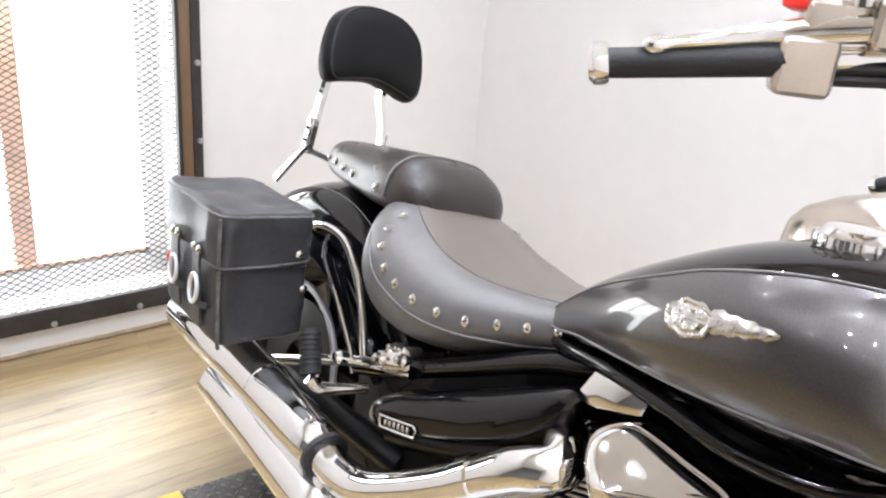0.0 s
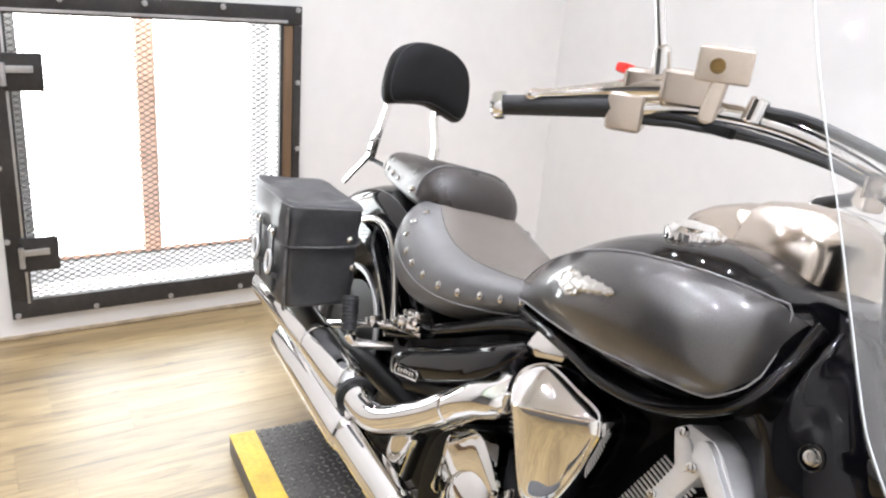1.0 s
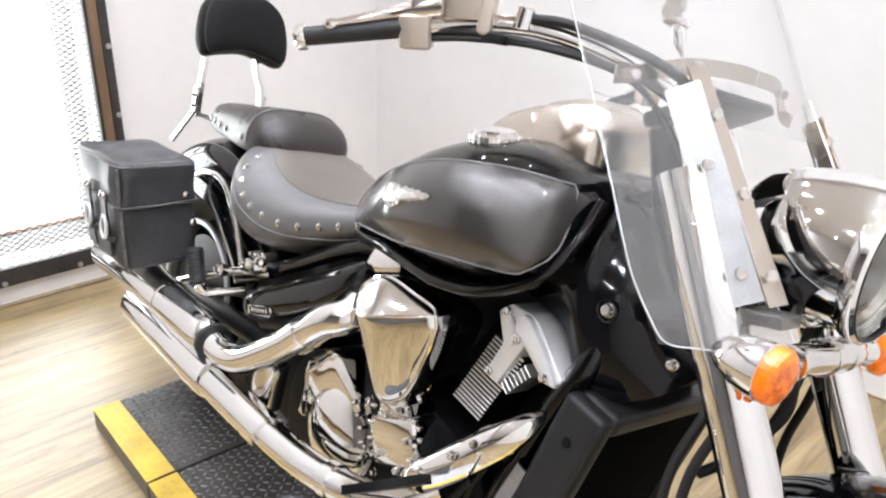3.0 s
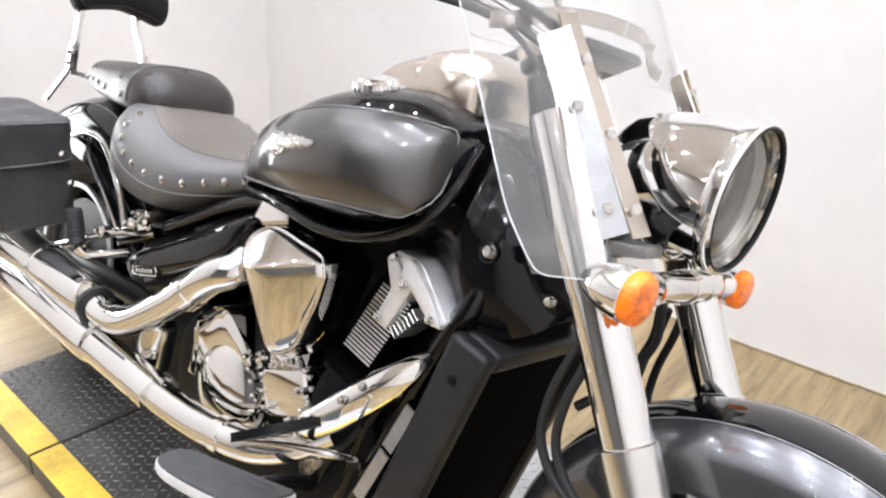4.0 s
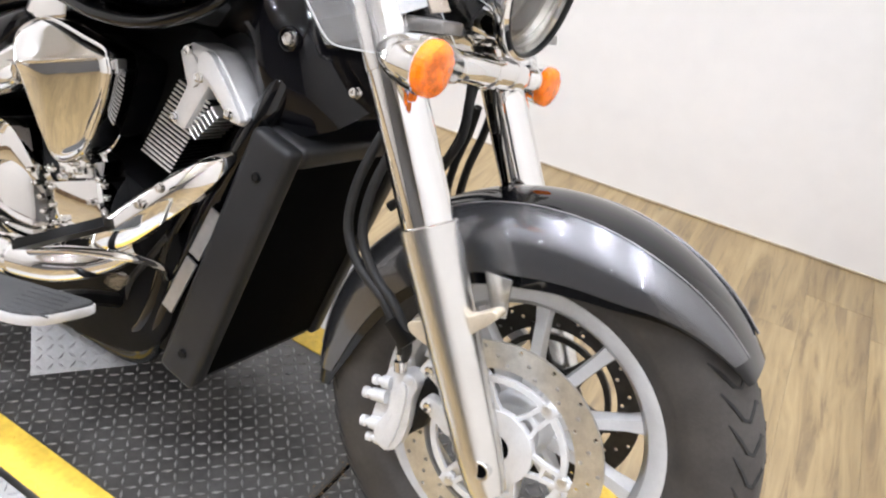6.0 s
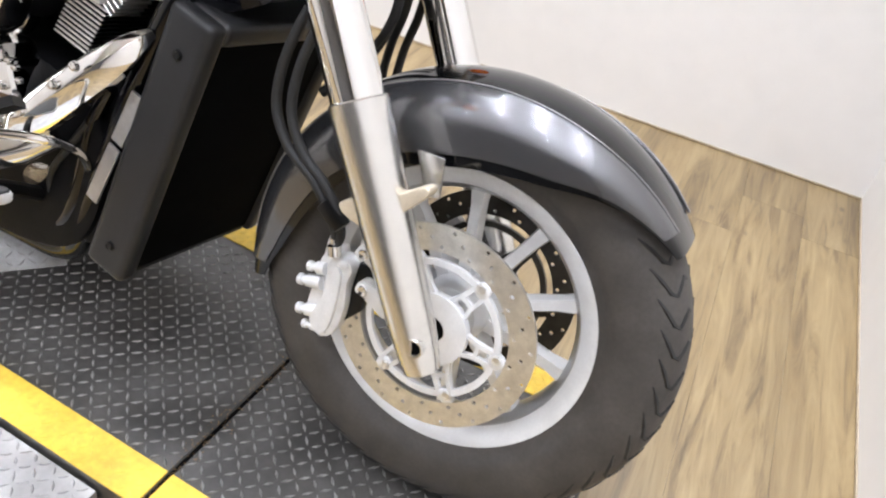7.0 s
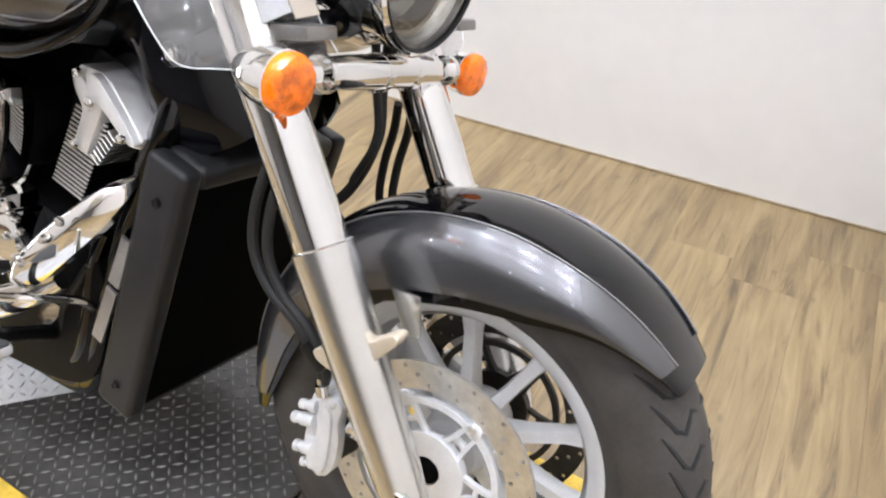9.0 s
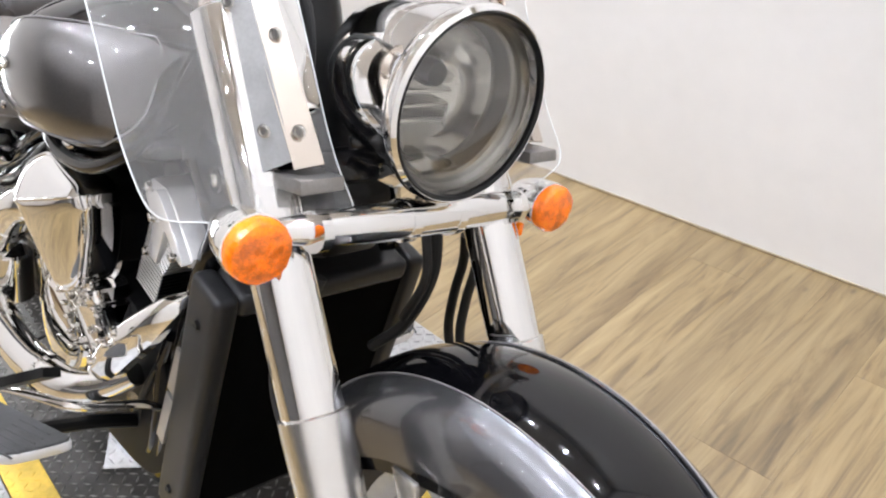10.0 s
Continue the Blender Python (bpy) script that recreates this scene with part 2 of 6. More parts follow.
    b.inputs["Coat Weight"].default_value, b.inputs["Coat Roughness"].default_value = 0.34, 0.40
    bp = nt.nodes.new("ShaderNodeBump")
    bp.inputs["Strength"].default_value, bp.inputs["Distance"].default_value = 0.15, 0.001
    nt.links.new(n1.outputs["Fac"], bp.inputs["Height"])
    nt.links.new(bp.outputs[0], b.inputs["Normal"])
    return m


PLANK = plank_material()


# ---- mesh helpers ----
def part(name, bm, material, parent=None, label="", angle=35):
    """Links a bmesh as one mesh object, under a thing or a part if one is given."""
    bmesh.ops.recalc_face_normals(bm, faces=bm.faces)
    me = bpy.data.meshes.new(name)
    bm.to_mesh(me)
    bm.free()
    me.materials.append(material)
    me.shade_smooth()
    me.set_sharp_from_angle(angle=radians(angle))
    ob = new(name, me)
    ob.parent = parent
    return tagged(ob, label)


def again(ob, m, parent):
    """Another object on the same mesh, at the pose m under its parent."""
    o = new(ob.name.split(".")[0], ob.data)
    o.parent = parent
    o.matrix_basis = m
    return o


def thing(name, label, category, group="", m=Matrix()):
    ob = new(name)
    ob.matrix_world = m
    return tagged(ob, label, category, group)


def spline(keys, n):
    """n points along a smooth curve through keys (tuples of any length)."""
    k = [np.array(q, float) for q in keys]
    k = [2 * k[0] - k[1]] + k + [2 * k[-1] - k[-2]]
    out = []
    for u in np.linspace(0, len(keys) - 1, n):
        i = min(int(u), len(keys) - 2)
        t = u - i
        a, b, c, d = k[i:i + 4]
        out.append(0.5 * (2 * b + (c - a) * t + (2 * a - 5 * b + 4 * c - d) * t * t + (3 * b - a - 3 * c + d) * t ** 3))
    return out


def at(keys, x):
    """The row of a table, sorted by its first column, at x; smooth between the rows."""
    xs = [k[0] for k in keys]
    i = max(0, min(len(keys) - 2, sum(1 for q in xs if q <= x) - 1))
    t = max(0.0, min(1.0, (x - xs[i]) / (xs[i + 1] - xs[i])))
    row = lambda j: np.array(keys[max(0, min(len(keys) - 1, j))][1:], float)
    p, q = row(i), row(i + 1)
    sp = (row(i + 1) - row(i - 1)) / (xs[min(i + 1, len(xs) - 1)] - xs[max(i - 1, 0)])
    sq = (row(i + 2) - row(i)) / (xs[min(i + 2, len(xs) - 1)] - xs[i])
    h = xs[i + 1] - xs[i]
    return (2 * t ** 3 - 3 * t * t + 1) * p + (t ** 3 - 2 * t * t + t) * h * sp + (3 * t * t - 2 * t ** 3) * q + (t ** 3 - t * t) * h * sq


def loft(rings, cap=True, closed=True, bm=None):
    bm = bm or bmesh.new()
    vs = [[bm.verts.new(p) for p in r] for r in rings]
    n = len(vs[0])
    for a, b in zip(vs, vs[1:]):
        for i in range(n if closed else n - 1):
            bm.faces.new((a[i], a[(i + 1) % n], b[(i + 1) % n], b[i]))
    if cap and closed:
        bm.faces.new(vs[0][::-1])
        bm.faces.new(vs[-1])
    return bm


def sheet(rows, thick):
    """An open grid of points, given thickness along its normals."""
    bm = loft(rows, cap=False, closed=False)
    bmesh.ops.recalc_face_normals(bm, faces=bm.faces)
    bmesh.ops.solidify(bm, geom=bm.faces[:], thickness=thick)
    return bm


def tube(keys, r, n=14, steps=None, bm=None, smooth=True, cap=True):
    """A round bar along keys; r: one radius or one a key."""
    rs = [r] * len(keys) if np.isscalar(r) else list(r)
    rows = [(*k, q) for k, q in zip(keys, rs)]
    pts = spline(rows, steps or (len(keys) - 1) * 7 + 1) if smooth and len(keys) > 2 else [np.array(q, float) for q in rows]
    P = [Vector(q[:3]) for q in pts]
    rings, side = [], None
    for i, p in enumerate(P):
        d = (P[min(i + 1, len(P) - 1)] - P[max(i - 1, 0)]).normalized()
        if side is None:
            side = d.orthogonal().normalized()
        side = (side - d * side.dot(d)).normalized()
        up = d.cross(side)
        q = float(pts[i][3])
        rings.append([p + q * (math.cos(a) * side + math.sin(a) * up) for a in np.linspace(0, 2 * math.pi, n, endpoint=False)])
    return loft(rings, cap=cap, bm=bm)


def turned(profile, origin, axis, n=28, bm=None, cap=True):
    """A body of revolution: profile rows (along the axis, radius)."""
    o, d = Vector(origin), Vector(axis).normalized()
    s = d.orthogonal().normalized()
    u = d.cross(s)
    rings = [[o + d * a + max(r, 1e-4) * (math.cos(t) * s + math.sin(t) * u) for t in np.linspace(0, 2 * math.pi, n, endpoint=False)] for a, r in profile]
    return loft(rings, cap=cap, bm=bm)


def lathe(profile, origin, axis, n=48, bm=None):
    """A ring of revolution whose profile is a closed loop of (along, radius)."""
    o, d = Vector(origin), Vector(axis).normalized()
    s = d.orthogonal().normalized()
    u = d.cross(s)
    bm = bm or bmesh.new()
    vs = [[bm.verts.new(o + d * a + r * (math.cos(t) * s + math.sin(t) * u)) for a, r in profile] for t in np.linspace(0, 2 * math.pi, n, endpoint=False)]
    m = len(profile)
    for i in range(n):
        a, b = vs[i], vs[(i + 1) % n]
        for j in range(m):
            bm.faces.new((a[j], a[(j + 1) % m], b[(j + 1) % m], b[j]))
    return bm


def box(c, size, bevel=0.0, m=None, bm=None, segments=2):
    b = bmesh.new()
    bmesh.ops.create_cube(b, size=1)
    bmesh.ops.scale(b, vec=size, verts=b.verts)
    if bevel:
        bmesh.ops.bevel(b, geom=b.edges[:], offset=bevel, segments=segments, affect="EDGES", profile=0.6)
    bmesh.ops.transform(b, matrix=Matrix.Translation(c) @ (m or Matrix()), verts=b.verts)
    return join(bm, b)


def join(bm, b):
    if bm is None:
        return b
    vs = [bm.verts.new(v.co) for v in b.verts]
    b.verts.index_update()
    for f in b.faces:
        bm.faces.new([vs[v.index] for v in f.verts])
    b.free()
    return bm


def slab(outline, y0, y1, bevel=0.0, m=None, bm=None, segments=2):
    """An outline in x and z, drawn out from y0 to y1, with rounded edges."""
    b = bmesh.new()
    f = b.faces.new([b.verts.new((x, y0, z)) for x, z in outline])
    e = bmesh.ops.extrude_face_region(b, geom=[f])
    bmesh.ops.translate(b, vec=(0, y1 - y0, 0), verts=[v for v in e["geom"] if isinstance(v, bmesh.types.BMVert)])
    bmesh.ops.recalc_face_normals(b, faces=b.faces)
    if bevel:
        bmesh.ops.bevel(b, geom=b.edges[:], offset=bevel, segments=segments, affect="EDGES", profile=0.6, clamp_overlap=True)
    if m:
        bmesh.ops.transform(b, matrix=m, verts=b.verts)
    return join(bm, b)


def rounded(keys, n=40):
    """A smooth closed outline through keys."""
    k = list(keys)
    return [tuple(p) for p in spline([k[-1]] + k + [k[0], k[1]], (len(k) + 2) * 8 + 1)[8:-8]][:-1][::max(1, (len(k) * 8) // n)]


def facet_bar(keys, radii, depth):
    """A bar along keys with a six-sided section: a flat outer face, a ridge and chamfers."""
    pts = spline([(*k, r) for k, r in zip(keys, radii)], len(keys) * 5)
    P = [Vector(p[:3]) for p in pts]
    rings = []
    for i, p in enumerate(P):
        d = (P[min(i + 1, len(P) - 1)] - P[max(i - 1, 0)]).normalized()
        o = Vector((0, -1, 0))
        o = (o - d * o.dot(d)).normalized()
        u, r = o.cross(d), float(pts[i][3])
        k = min(1.0, r / 0.03)
        rings.append([p + u * a * r + o * b * depth * k for a, b in ((-1, -0.6), (-1.05, 0.0), (-0.72, 0.72), (-0.55, 0.86), (0.05, 1.0), (0.20, 0.98), (0.78, 0.55), (1.0, 0.25), (1.02, -0.3), (0.8, -0.6))])
    return loft(rings)


def strap(keys, w, t, up=(0, 1, 0), bm=None):
    """A flat metal strap along keys; up: the way across its width."""
    pts = [Vector(p[:3]) for p in (spline(keys, len(keys) * 6) if len(keys) > 2 else keys)]
    rings = []
    for i, p in enumerate(pts):
        d = (pts[min(i + 1, len(pts) - 1)] - pts[max(i - 1, 0)]).normalized()
        u = Vector(up)
        u = (u - d * u.dot(d)).normalized()
        n = d.cross(u)
        rings.append([p + u * a * w / 2 + n * b * t / 2 for a, b in ((-1, -1), (1, -1), (1, 1), (-1, 1))])
    return loft(rings, bm=bm)


def bolt(r, h, m, material, parent, name="bolt", label=""):
    ob = part(name, turned([(0, r * 1.15), (h * 0.35, r * 1.15), (h * 0.4, r), (h, r * 0.92), (h * 1.05, r * 0.6), (h * 0.8, r * 0.55), (h * 0.8, 0.0001)], (0, 0, 0), (0, -1, 0), 12), material, parent, label)
    ob.matrix_basis = m
    return ob


# ---- the room ----
def room_box(name, lo, hi, material, label, bevel=0.0):
    c, s = [(a + b) / 2 for a, b in zip(lo, hi)], [b - a for a, b in zip(lo, hi)]
    ob = part(name, box((0, 0, 0), s, bevel), material, None, label)
    ob.matrix_world = ROOM @ Matrix.Translation(c)
    return tagged(ob, label, name.split("_")[0], kind="structure")


OB, OT, OL, OR = 0.085, 1.025, -0.64, 0.235     # the opening behind the mesh gate
room_box("floor", (XE - 0.2, YS - 0.2, FLOOR - 0.1), (XF + 0.2, YW + 0.2, FLOOR - 0.004), GAP, "dark subfloor showing only in the plank joints")
room_box("ceiling", (XE - 0.2, YS - 0.2, CEIL), (XF + 0.2, YW + 0.2, CEIL + 0.1), CEILING, "plain pale beige painted ceiling")
room_box("wall_north", (XE - 0.2, YW, FLOOR), (XF + 0.2, YW + 0.15, CEIL), WALL, "off-white painted wall beside the motorcycle lift")
room_box("wall_east", (XF, YS, FLOOR), (XF + 0.15, YW, CEIL), WALL, "off-white painted wall ahead of the front wheel")
# the south wall is out of view: it closes the room and darkens reflections
room_box("wall_south", (XE - 0.2, YS - 0.15, FLOOR), (XF + 0.2, YS, CEIL), SOUTH, "unseen dark wall added to close the room")
west = bmesh.new()
for lo, hi in (((XE - 0.12, YS, FLOOR), (XE, OL, CEIL)), ((XE - 0.12, OR, FLOOR), (XE, YW, CEIL)), ((XE - 0.12, OL, FLOOR), (XE, OR, OB)), ((XE - 0.12, OL, OT), (XE, OR, CEIL))):
    west = box([(a + b) / 2 for a, b in zip(lo, hi)], [b - a for a, b in zip(lo, hi)], bm=west)
wall_west = part("wall_west", west, WALL, None)
wall_west.matrix_world = ROOM
tagged(wall_west, "off-white painted end wall with a gated opening", "wall", kind="structure")

# planks, laid along the end walls
PW, PL = 0.178, 1.22
plank_bm = box((0, 0, 0), (PW - 0.0004, PL - 0.0004, 0.004), 0.0003, segments=1)
plank = part("plank", plank_bm, PLANK, None)
floor_ob = bpy.data.objects["floor"]
first = True
row = 0
x = XE + PW / 2
while x - PW / 2 < XF - 0.01:
    y = YS - random.random() * PL
    while y < YW + PL / 2:
        w = min(PW, XF - (x - PW / 2))
        y0, y1 = max(y - PL / 2, YS), min(y + PL / 2, YW)
        if y1 - y0 < 0.01:
            y += PL
            continue
        if w > PW - 1e-4 and y1 - y0 > PL - 1e-4:
            o = plank if first else new("plank", plank.data)
            first = False
            o.parent = floor_ob
        else:
            o = part("plank", box((0, 0, 0), (w - 0.0004, y1 - y0 - 0.0004, 0.004), 0.0003, segments=1), PLANK, floor_ob)
        o.matrix_basis = Matrix.Translation((x - (PW - w) / 2 - (XE + XF) / 2, (y0 + y1) / 2 - (YS + YW) / 2, 0.048)) @ Matrix.Rotation(math.pi * (row % 2), 4, "Z")
        y += PL
    x += PW
    row += 1

# skirting-free wall foot: a thin dark sealant line
for nm, lo, hi in (("trim_north", (XE, YW - 0.004, FLOOR), (XF, YW, FLOOR + 0.005)), ("trim_west", (XE, -0.79, FLOOR), (XE + 0.006, YW - 0.005, FLOOR + 0.012)), ("trim_east", (XF - 0.004, YS, FLOOR), (XF, YW - 0.005, FLOOR + 0.005))):
    room_box(nm, lo, hi, SEAL, "thin tan line of sealant at the wall foot")

room_box("baseboard", (XE, YS, FLOOR), (XE + 0.02, -0.79, FLOOR + 0.075), OAK, "brown timber baseboard beside the gate", 0.004)

# mesh gate over the opening
gate = thing("mesh_gate", "black steel gate with expanded metal mesh over a bright opening", "gate", m=ROOM @ Matrix.Translation((XE, 0, 0)))
GB, GT, GL, GR, FW = 0.022, 1.092, -0.702, 0.312, 0.066
part("frame_rail", box((0.014, (GL + GR) / 2, GB + FW / 2), (0.026, GR - GL, FW), 0.003), STEEL, gate)
part("frame_rail", box((0.014, (GL + GR) / 2, GT - FW / 2), (0.026, GR - GL, FW), 0.003), STEEL, gate)
part("frame_stile", box((0.014, GL + FW / 2, (GB + GT) / 2), (0.026, FW, GT - GB - 2 * FW - 0.002), 0.003), STEEL, gate)
part("frame_stile", box((0.014, GR - 0.0155, (GB + GT) / 2), (0.026, 0.031, GT - GB - 2 * FW - 0.002), 0.003), STEEL, gate)
part("timber_strip", box((0.012, GR - 0.050, (GB + GT) / 2), (0.022, 0.036, GT - GB - 2 * FW - 0.002), 0.003), OAK, gate, "brown stained timber strip")
part("frame_stile", box((0.014, GR - 0.075, (GB + GT) / 2), (0.028, 0.012, GT - GB - 2 * FW - 0.002), 0.002), STEEL, gate)
part("edge_bead", box((0.029, (GL + GR) / 2, GT - FW + 0.012), (0.004, GR - GL - 0.11, 0.010), 0.001), ALU, gate, "bright metal edge bead")
part("edge_bead", box((0.029, GL + FW - 0.012, (GB + GT) / 2), (0.004, 0.008, GT - GB - 0.11), 0.001), ALU, gate, "bright metal edge bead")
gb = None
for yy, zz in [(-0.685, 0.035), (-0.44, 0.035), (-0.184, 0.035), (0.078, 0.037), (0.302, 0.037), (-0.69, 1.076), (-0.481, 1.076), (-0.231, 1.076), (0.025, 1.078), (0.296, 1.08), (0.299, 0.822), (0.302, 0.574), (0.302, 0.3), (-0.694, 0.302), (-0.695, 0.55), (-0.695, 0.81)]:
    m = Matrix.Translation((0.027, yy, zz)) @ Matrix.Rotation(radians(90), 4, "Z")
    if gb is None:
        gb = bolt(0.0085, 0.008, m, ALU, gate, label="dull silver bolt head")
    else:
        again(gb, m, gate)


def strand(bm, a, b, w, t):
    """A flat strand of expanded metal from a to b, in the y-z plane."""
    d = (Vector(b) - Vector(a)).normalized()
    s = Vector((0, -d.z, d.y)) * w / 2
    f = Vector((t, 0, 0))
    vs = [bm.verts.new(Vector(p) + q + e) for p in (a, b) for q in (s, -s) for e in (f, -f)]
    for i in ((0, 1, 5, 4), (2, 6, 7, 3), (0, 4, 6, 2), (1, 3, 7, 5)):
        bm.faces.new([vs[j] for j in i])


SW, SH = 0.034, 0.0098
em = bmesh.new()
z, k = GB + 0.06, 0
while z < GT - 0.06:
    y = GL + 0.06
    j = 0
    while y < GR - 0.07:
        dz = SH / 2 if (j + k) % 2 else -SH / 2
        strand(em, (0.002, y, z + dz), (0.002, y + SW / 2, z - dz), 0.0026, 0.0016)
        y += SW / 2
        j += 1
    z += SH
    k += 1
tagged(part("expanded_mesh", em, MESH, gate, "dark diamond mesh of expanded metal", 20), kind="stuff")
for zz in (0.284, 0.883):
    hinge = part("hinge_plate", box((0.036, GL + FW + 0.035, zz - 0.03), (0.01, 0.115, 0.117), 0.003), STEEL, gate, "black steel hinge plate")
    part("hinge_knuckle", tube([(0.05, GL + 0.045, zz - 0.07), (0.05, GL + 0.045, zz + 0.0)], 0.009, 12), ALU, hinge, "galvanised hinge knuckle")
    part("hinge_leaf", box((0.046, GL + 0.085, zz - 0.02), (0.006, 0.09, 0.022), 0.002), ALU, hinge, "galvanised hinge leaf")

# what shows through the opening
back = part("backdrop", box((0, 0, 0), (0.02, 5.0, 4.0)), WHITE, None)
back.matrix_world = ROOM @ Matrix.Translation((XE - 1.3, -0.3, 0.8))
tagged(back, "overexposed white daylight outside the opening", "backdrop", kind="structure")
post = part("timber_post", box((0, 0, 0), (0.06, 0.068, 2.6), 0.004), BRICK, None)
post.matrix_world = ROOM @ Matrix.Translation((XE - 0.40, -0.158, 1.24))
tagged(post, "orange-brown timber post standing behind the mesh", "post")
REVEAL = mat("grey painted reveal", (0.27, 0.268, 0.266), 0.75, 0.0, noise_scale=6, vary=0.06, bump=0.1, bump_scale=90)
room_box("window_sill", (XE - 0.35, OL, OB - 0.06), (XE - 0.122, OR, OB), REVEAL, "grey painted sill behind the mesh gate")
room_box("jamb_south", (XE - 0.35, OL - 0.08, OB - 0.06), (XE - 0.122, OL, OT), REVEAL, "grey painted jamb of the opening")
room_box("jamb_north", (XE - 0.35, OR, OB - 0.06), (XE - 0.122, OR + 0.08, OT), REVEAL, "grey painted jamb of the opening")
room_box("trim_window", (XE - 0.35, OL + 0.002, OB + 0.002), (XE - 0.31, OL + 0.050, OT), REVEAL, "grey painted window stile behind the mesh")
room_box("trim_sill", (XE - 0.35, OL + 0.052, OB + 0.002), (XE - 0.33, OR - 0.002, OB + 0.012), BRICK, "thin timber rail at the back of the sill")

# recessed ceiling spots
spot = None
for lx, ly in SPOTS:
    m = ROOM @ Matrix.Translation((lx, ly, CEIL))
    if spot is None:
        spot = thing("ceiling_spotlight", "small round pale recessed ceiling spotlight", "ceiling light", "ceiling spotlights", m)
        part("trim_ring", lathe([(0.0, 0.075), (0.012, 0.078), (0.012, 0.098), (0.0, 0.1)], (0, 0, 0), (0, 0, -1), 32), CEILING, spot)
        part("backing", turned([(0.0, 0.074), (0.004, 0.074)], (0, 0, 0), (0, 0, -1), 24), CEILING, spot)
    else:
        copy_thing(spot, m)

# ---- the lift platform ----
PX0, PX1, PY0, PY1 = -0.992, 1.113, -0.304, 0.328
JOINTS = (PX0, -0.596, 0.548, PX1)
STR = 0.071
lift = thing("lift_platform", "low black tread-plate motorcycle lift platform with yellow painted edges", "motorcycle lift")


def lugs(bm, x0, x1, y0, y1, p=0.0198, l=0.0205, w=0.0056, h=0.0022):
    """Raised tread lugs, crosswise by turns, a little uneven."""
    jig = random.Random(5)
    i = 0
    x = x0 + p / 2
    while x < x1 - p / 3:
        y, j = y0 + p / 2, 0
        while y < y1 - p / 3:
            a = radians((45 if (i + j) % 2 else -45) + jig.uniform(-4, 4))
            g = jig.uniform(0.86, 1.04)
            c, s = math.cos(a) * g, math.sin(a) * g
            q = lambda u, v, z: bm.verts.new((x + u * c - v * s, y + u * s + v * c, z))
            ends = [q(-l / 2, 0, 0), q(0, -w / 2, 0), q(l / 2, 0, 0), q(0, w / 2, 0)]
            top = [q(-l / 3.2, 0, h), q(0, -w / 5, h), q(l / 3.2, 0, h), q(0, w / 5, h)]
            for k in range(4):
                bm.faces.new((ends[k], ends[(k + 1) % 4], top[(k + 1) % 4], top[k]))
            bm.faces.new(top)
            y += p
            j += 1
        x += p
        i += 1
    return bm


for x0, x1 in zip(JOINTS, JOINTS[1:]):
    x0, x1 = x0 + 0.0045, x1 - 0.0045
    deck = part("deck_plate", box(((x0 + x1) / 2, (PY0 + PY1) / 2, (FLOOR + 0.0) / 2), (x1 - x0, PY1 - PY0 - 0.002, -FLOOR - 0.002), 0.002, segments=1), DECK, lift)
    tagged(part("tread_relief", lugs(bmesh.new(), x0, x1, PY0 + STR, PY1 - STR), LUG, deck, angle=10), kind="stuff")
    for y0, y1 in ((PY0, PY0 + STR), (PY1 - STR, PY1)):
        edge = part("yellow_edge", box(((x0 + x1) / 2, (y0 + y1) / 2, 0.0005), (x1 - x0, y1 - y0, 0.003), 0.0012, segments=1), YELLOW, lift, "worn yellow painted edge strip")
        tagged(part("tread_relief", lugs(bmesh.new(), x0, x1, y0, y1, h=0.0028), YELLOW, edge, angle=10), kind="stuff")
part("lift_base", box(((PX0 + PX1) / 2, 0.012, FLOOR / 2), (PX1 - PX0 - 0.02, PY1 - PY0 - 0.03, -FLOOR - 0.012)), CORE, lift, "dark steel frame under the plates")
for y0, y1 in ((PY0 - 0.30, PY0 - 0.004), (PY1 + 0.004, PY1 + 0.30)):
    wing = part("side_plate", slab([(-0.30, 0), (-0.27, 0), (0.44, 0), (0.47, 0), (0.47, -0.025), (-0.30, -0.025)], y0, y1, 0.0), ALU, lift, "bare aluminium tread-plate side extension")
    wing.matrix_basis = Matrix.Translation((0, 0, -0.022))
    tagged(part("tread_relief", lugs(bmesh.new(), -0.29, 0.46, y0, y1), ALU, wing, angle=10), kind="stuff")

# ---- the motorcycle, in its own upright axes: x ahead, y to its left, z up ----
LEAN = 14.5
BIKE = pose(0, 0, 0, -LEAN, 0, 0) @ Matrix.Translation((0, -0.018, 0))
bike = thing("motorcycle", "black and charcoal cruiser motorcycle with chrome engine, leaning on its stand", "motorcycle", m=BIKE)
FA, RA = Vector((0.845, 0, 0.325)), Vector((-0.845, 0, 0.325))


